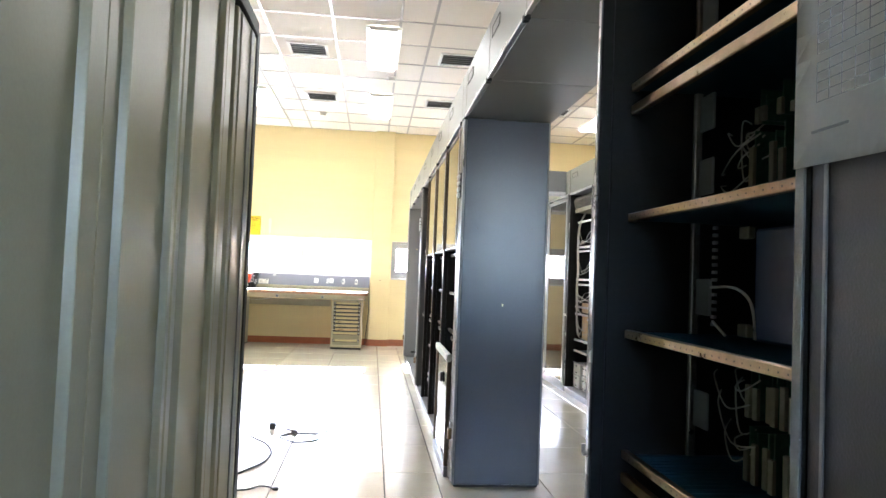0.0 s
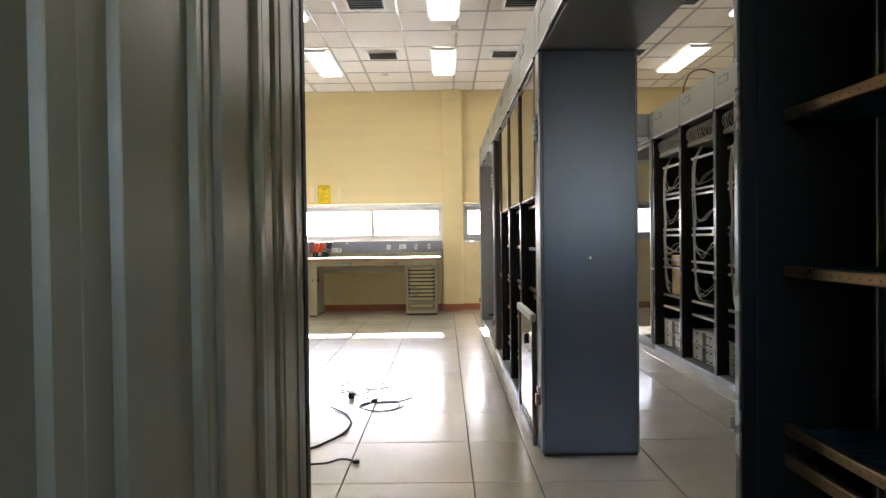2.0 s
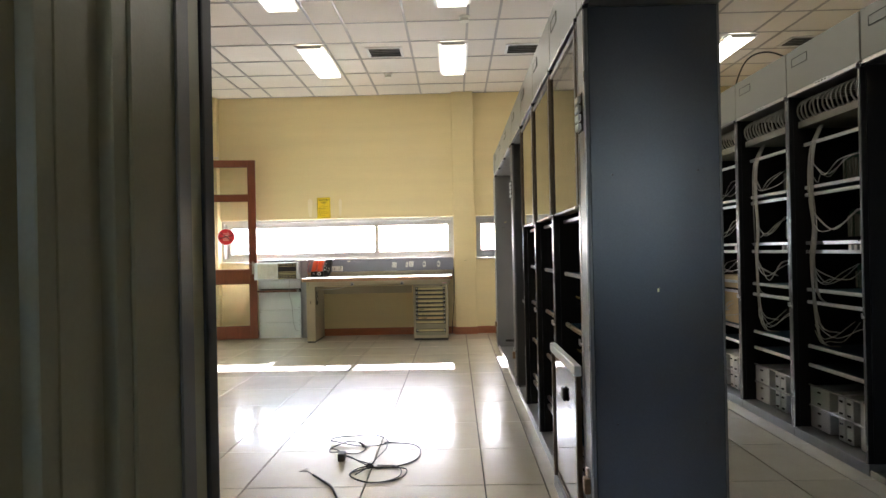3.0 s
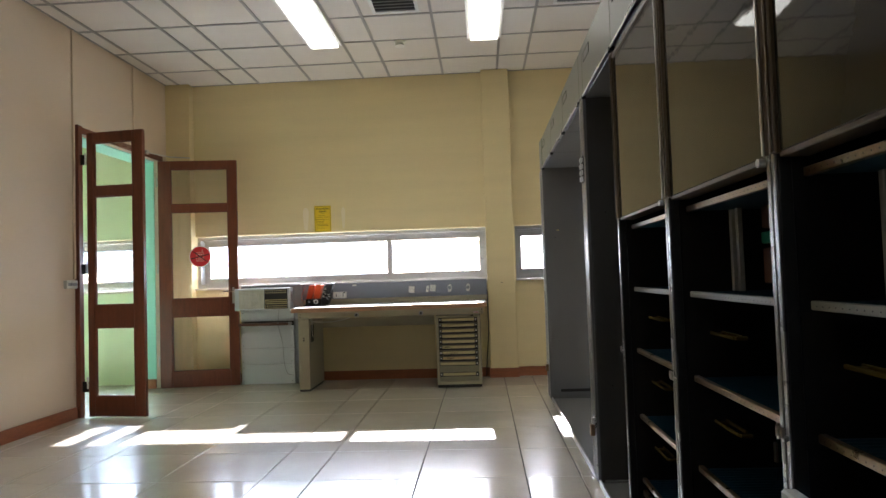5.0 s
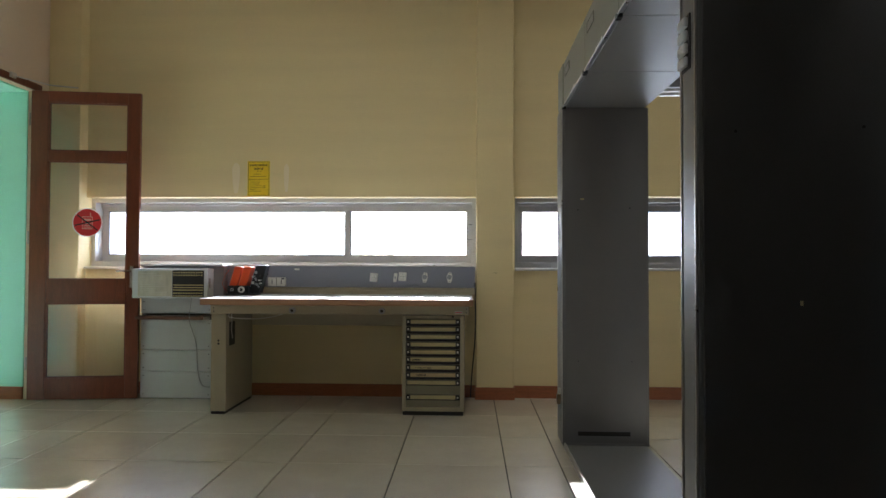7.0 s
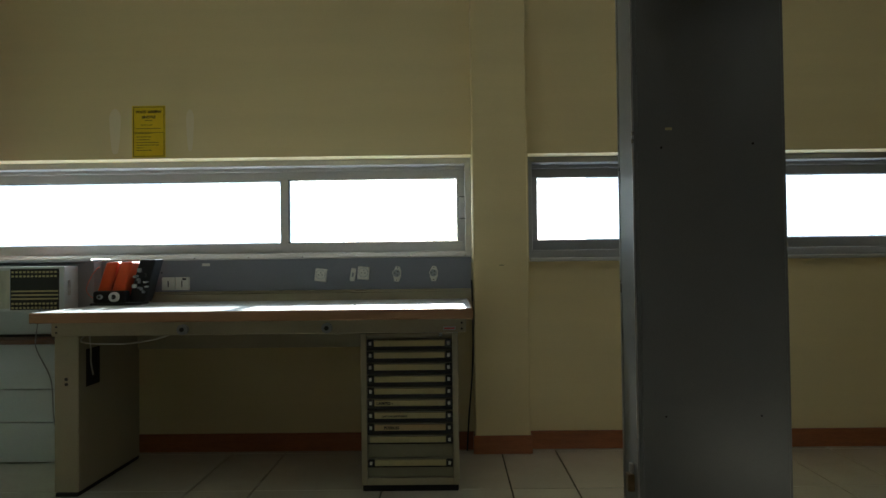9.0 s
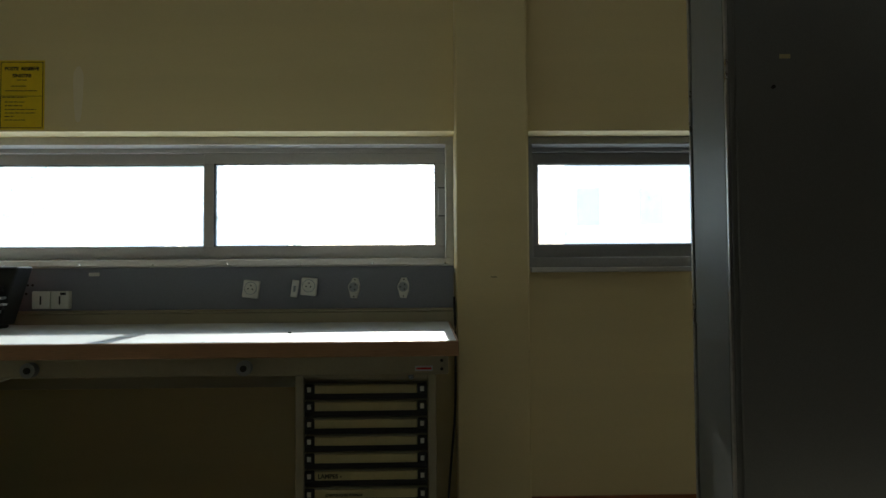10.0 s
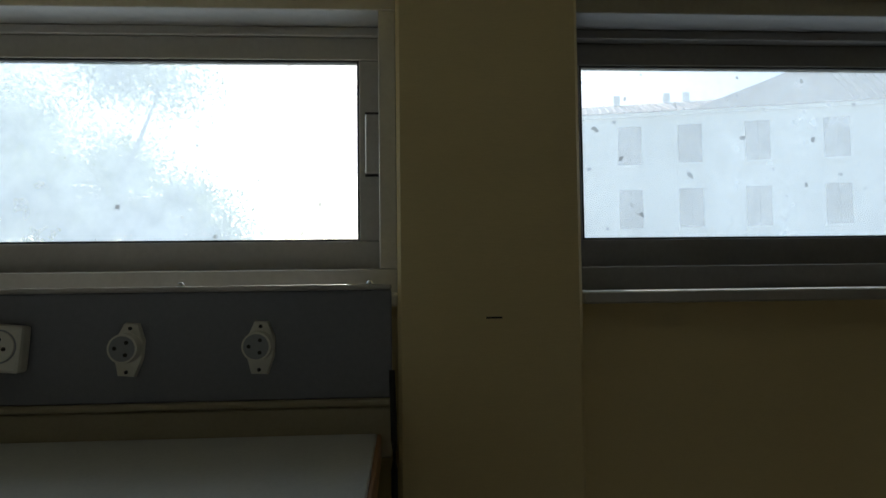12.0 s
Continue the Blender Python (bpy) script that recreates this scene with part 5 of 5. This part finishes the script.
KNOT = (0.03, -0.045, 0.014)
for args in ((-0.10, 0.455, 0.185, 0.105, -0.25, -20, 400, 0.012), (-0.145, 0.285, 0.105, 0.112, 0.1, 30, 380, 0.016), (0.09, -0.165, 0.15, 0.118, 0.15, 100, 370, 0.012), (0.075, -0.15, 0.135, 0.135, 0.4, 80, 350, 0.008)):
    cable("loop", coil(*args), 0.0032, BLACK, c, res=3)
cable("loop", coil(0.08, 0.175, 0.215, 0.235, 0.0, 95, -190, 0.012) + [KNOT], 0.0034, BLACK, c, res=3)
cable("loop", [(0.08, 0.40, 0.004), (0.085, 0.25, 0.012), (0.055, 0.07, 0.018), KNOT, (-0.02, 0.005, 0.012), (-0.10, 0.09, 0.02), (-0.13, 0.15, 0.006)], 0.0034, BLACK, c)
cable("loop", [(-0.25, 0.30, 0.004), (-0.20, 0.24, 0.015), (-0.12, 0.10, 0.02), (-0.04, 0.03, 0.016), KNOT, (-0.03, -0.17, 0.006)], 0.003, BLACK, c)
for k in range(5):
    q = 1.3 * k
    cable("tie", [(KNOT[0] + 0.02 * math.cos(q), KNOT[1] + 0.025 * math.sin(q), 0.006), (KNOT[0], KNOT[1], 0.026), (KNOT[0] - 0.025 * math.cos(q + 0.3), KNOT[1] - 0.02 * math.sin(q + 0.3), 0.006)], 0.003, BLACK, c, res=3)
bm = bmesh.new()
box(bm, -0.165, -0.125, 0.055, 0.125, 0.0, 0.045)
bevel(bm, 0.010, 2)
part("plug", bm, BLACK, c)
c2 = thing("floor_cable", (-0.80, 3.2, 0), "thick black cable with a frayed end curving over the floor", "cable")
cable("sheath", [(-0.10, 0.57, 0.012), (-0.04, 0.50, 0.008), (0.03, 0.40, 0.007), (0.085, 0.24, 0.007), (0.095, 0.13, 0.007), (0.08, -0.02, 0.007), (0.015, -0.17, 0.007), (-0.06, -0.29, 0.007), (-0.30, -0.48, 0.007)], 0.006, BLACK, c2)
for k in range(4):
    cable("strand", [(-0.10, 0.57, 0.012), (-0.135 - 0.008 * k, 0.61 + 0.012 * k, 0.014), (-0.19 + 0.012 * k, 0.64 + 0.02 * k, 0.006)], 0.0016, WIRE if k % 2 else BLACK, c2)
c3 = thing("floor_cable", (-0.70, 2.62, 0), "short black cable with a plug lying on the floor", "cable")
cable("sheath", [(0.105, 0.072, 0.008), (0.08, 0.105, 0.007), (0.03, 0.115, 0.007), (-0.02, 0.065, 0.007), (-0.10, 0.045, 0.007), (-0.40, 0.0, 0.007)], 0.005, BLACK, c3)
slab("plug", (0.105, 0.135, 0.060, 0.084, 0.0, 0.016), BLACK, c3, w=0.004)

# ---------------------------------------------------------------- outdoors
GRASS = mat("dry_grass_ground", (0.30, 0.27, 0.18), 0.9, grain=3, vary=0.25, stain=0.15, stain_amt=0.2, bump=0)
FACADE = mat("pale_render_facade", (0.84, 0.81, 0.76), 0.8, grain=4, vary=0.06, stain=0.3, stain_amt=0.10, bump=0)
SHUTTER = mat("brown_shutter_paint", (0.05, 0.035, 0.03), 0.6, grain=6, vary=0.1, bump=0)
ROOF = mat("clay_roof_tile", (0.36, 0.19, 0.12), 0.8, grain=5, vary=0.2, stain=0.5, stain_amt=0.2, bump=0)
LEAF = mat("tree_leaf", (0.07, 0.11, 0.04), 0.5, grain=2, vary=0.3, stain=0.5, stain_amt=0.3, bump=0)
ln, ll = LEAF.node_tree.nodes, LEAF.node_tree.links
through_leaf, leaf_mix = ln.new("ShaderNodeBsdfTranslucent"), ln.new("ShaderNodeMixShader")
through_leaf.inputs[0].default_value = (0.34, 0.42, 0.12, 1)
ll.new(ln["Principled BSDF"].outputs[0], leaf_mix.inputs[1]); ll.new(through_leaf.outputs[0], leaf_mix.inputs[2])
ll.new(leaf_mix.outputs[0], ln["Material Output"].inputs["Surface"])
BARK = mat("tree_bark", (0.13, 0.10, 0.07), 0.9, grain=12, vary=0.25, bump=0.2)
bm = bmesh.new()
box(bm, -1500, 1500, -1500, 1800, -1.4, -1.2)
tagged(part("ground", bm, GRASS), "dry grassy ground outside the windows", "ground", kind="structure")

hs = thing("apartment_house", (24.5, 47.0, -1.2), "pale rendered house with shuttered windows and a tiled roof", "house", rz=-14)
slab("wall", (-16, 20, 0, 10, 0, 12.4), FACADE, hs, w=0)
slab("cornice", (-16.3, 20.3, -0.35, 10.3, 12.4, 12.62), FACADE, hs, w=0)
slab("string_course", (-16, 20, -0.12, 0, 4.2, 4.45), FACADE, hs, w=0)


def hip_roof(x0, x1, eave, ridge0, ridge1, top):
    bm = bmesh.new()
    v = [bm.verts.new(q) for q in ((x0, -0.6, eave), (x1, -0.6, eave), (x1, 10.6, eave), (x0, 10.6, eave), (ridge0, 5, top), (ridge1, 5, top))]
    for f in ((0, 1, 5, 4), (1, 2, 5), (2, 3, 4, 5), (3, 0, 4), (3, 2, 1, 0)):
        bm.faces.new([v[i] for i in f])
    # courses of tiles down the front slope
    for k in range(int((ridge1 - ridge0) / 0.45)):
        x = ridge0 + 0.45 * k
        tube(bm, (x, -0.6, eave + 0.02), (x, 5, top + 0.02), 0.07, 5)
    return part("roof", bm, ROOF, hs)


low_roof = hip_roof(-16.6, 2.0, 12.63, -13.0, -3.0, 14.5)
hip_roof(-6.5, 20.6, 12.66, 2.6, 15.0, 16.9)
for x in (-11.0, -7.6, -6.3):
    slab("chimney", (x, x + 0.45, 4.6, 5.2, 14.0, 15.1), FACADE, low_roof, w=0)
for fl, (z0, z1) in enumerate(((1.3, 3.7), (5.3, 7.76), (9.35, 11.8))):
    for x in (-14.4, -10.4, -6.75, -2.78, 1.72, 6.2, 10.6, 15.0):
        sh_ = slab("window", (x - 0.72, x + 0.72, -0.07, 0.02, z0, z1), SHUTTER, hs, w=0)
        slab("sill", (x - 0.85, x + 0.85, -0.16, -0.071, z0 - 0.15, z0), FACADE, sh_, w=0)
        for j in range(2):
            slab("shutter", (x - 0.70 + 0.71 * j, x - 0.01 + 0.71 * j, -0.12, -0.071, z0 + 0.04, z1 - 0.04), SHUTTER, sh_, w=0.01)


def tree(at, height, spread, seed, label, leaves=9000):
    rng = random.Random(seed)
    t = thing("tree", at, label, "tree", "trees outside")
    bm = bmesh.new()
    tube(bm, (0, 0, -0.1), (0.15, 0.1, height * 0.42), 0.28, 12, 0.17)
    clumps = []
    for k in range(9):
        a = k * 2.4
        s = Vector((0.12, 0.08, height * rng.uniform(0.18, 0.44)))
        e = Vector((math.cos(a) * spread * rng.uniform(0.45, 0.8), math.sin(a) * spread * rng.uniform(0.45, 0.8), height * rng.uniform(0.22, 0.88)))
        m = (s + e) / 2 + Vector((0, 0, height * 0.05))
        tube(bm, s, m, 0.11, 8, 0.07)
        tube(bm, m, e, 0.07, 8, 0.025)
        clumps += [(e, rng.uniform(0.8, 1.4)), (m, rng.uniform(0.7, 1.1)), (e + Vector((rng.uniform(-1, 1), rng.uniform(-1, 1), rng.uniform(-1.2, 0.4))), rng.uniform(0.7, 1.2))]
    part("trunk", bm, BARK, t)
    verts, faces = [], []
    for k in range(leaves):
        c, r = rng.choice(clumps)
        d = Vector((rng.gauss(0, 1), rng.gauss(0, 1), rng.gauss(0, 0.8)))
        q = c + d * r * 0.55
        u = Vector((rng.gauss(0, 1), rng.gauss(0, 1), rng.gauss(0, 1))).normalized() * rng.uniform(0.045, 0.09)
        w = Vector((rng.gauss(0, 1), rng.gauss(0, 1), rng.gauss(0, 1))).normalized() * rng.uniform(0.03, 0.06)
        i = len(verts)
        verts += [q - u, q + w, q + u, q - w]
        faces.append((i, i + 1, i + 2, i + 3))
    me = bpy.data.meshes.new("crown")
    me.from_pydata([tuple(p) for p in verts], [], faces)
    me.materials.append(LEAF)
    ob = new("crown", me)
    ob.parent = t
    return t


tree((-8.8, 27.5, -1.2), 9.5, 4.6, 1, "leafy broad tree outside the window", 42000)
tree((-14.5, 29.0, -1.2), 9.0, 4.0, 4, "leafy broad tree with low limbs outside", 34000)
tree((-19.0, 31.0, -1.2), 10.0, 4.6, 2, "leafy tall tree outside the window", 12000)

# ---------------------------------------------------------------- floor: raised tiles over a slab
base = tagged(blocks("floor", [(-7.6, XR + 0.3, YN - 0.3, YF + 0.1, -0.3, -0.012)], JOINT), "polished beige raised-floor tiles with dark joints", "floor", kind="structure")
TX = sorted(round(0.29 + 1.5 * k - d, 3) for k in range(-5, 4) for d in (0.0, 0.3, 0.9))   # two full tiles and a half one, in turn
TY = [0.02 + 0.6 * k for k in range(-5, 17)]
tile_mesh = {}
for a, b in zip(TX, TX[1:]):
    for c in TY:
        if a < -7.55 or b > XR + 0.2 or (b < XL - 0.4 and c < 4.4):
            continue
        w = round(b - a, 2)
        if w not in tile_mesh:
            bm = bmesh.new()
            box(bm, -w / 2 + 0.0032, w / 2 - 0.0032, -0.2972, 0.2972, -0.02, 0.0)
            bmesh.ops.bevel(bm, geom=[e for e in bm.edges if all(v.co.z > -0.001 for v in e.verts)], offset=0.0015, segments=1, affect="EDGES")
            me = bpy.data.meshes.new("tile")
            bm.to_mesh(me); bm.free()
            me.materials.append(TILE)
            tile_mesh[w] = me
        ob = new("tile", tile_mesh[w])
        ob.parent = base
        ob.location = ((a + b) / 2, c + 0.3, random.uniform(-0.0006, 0.0))
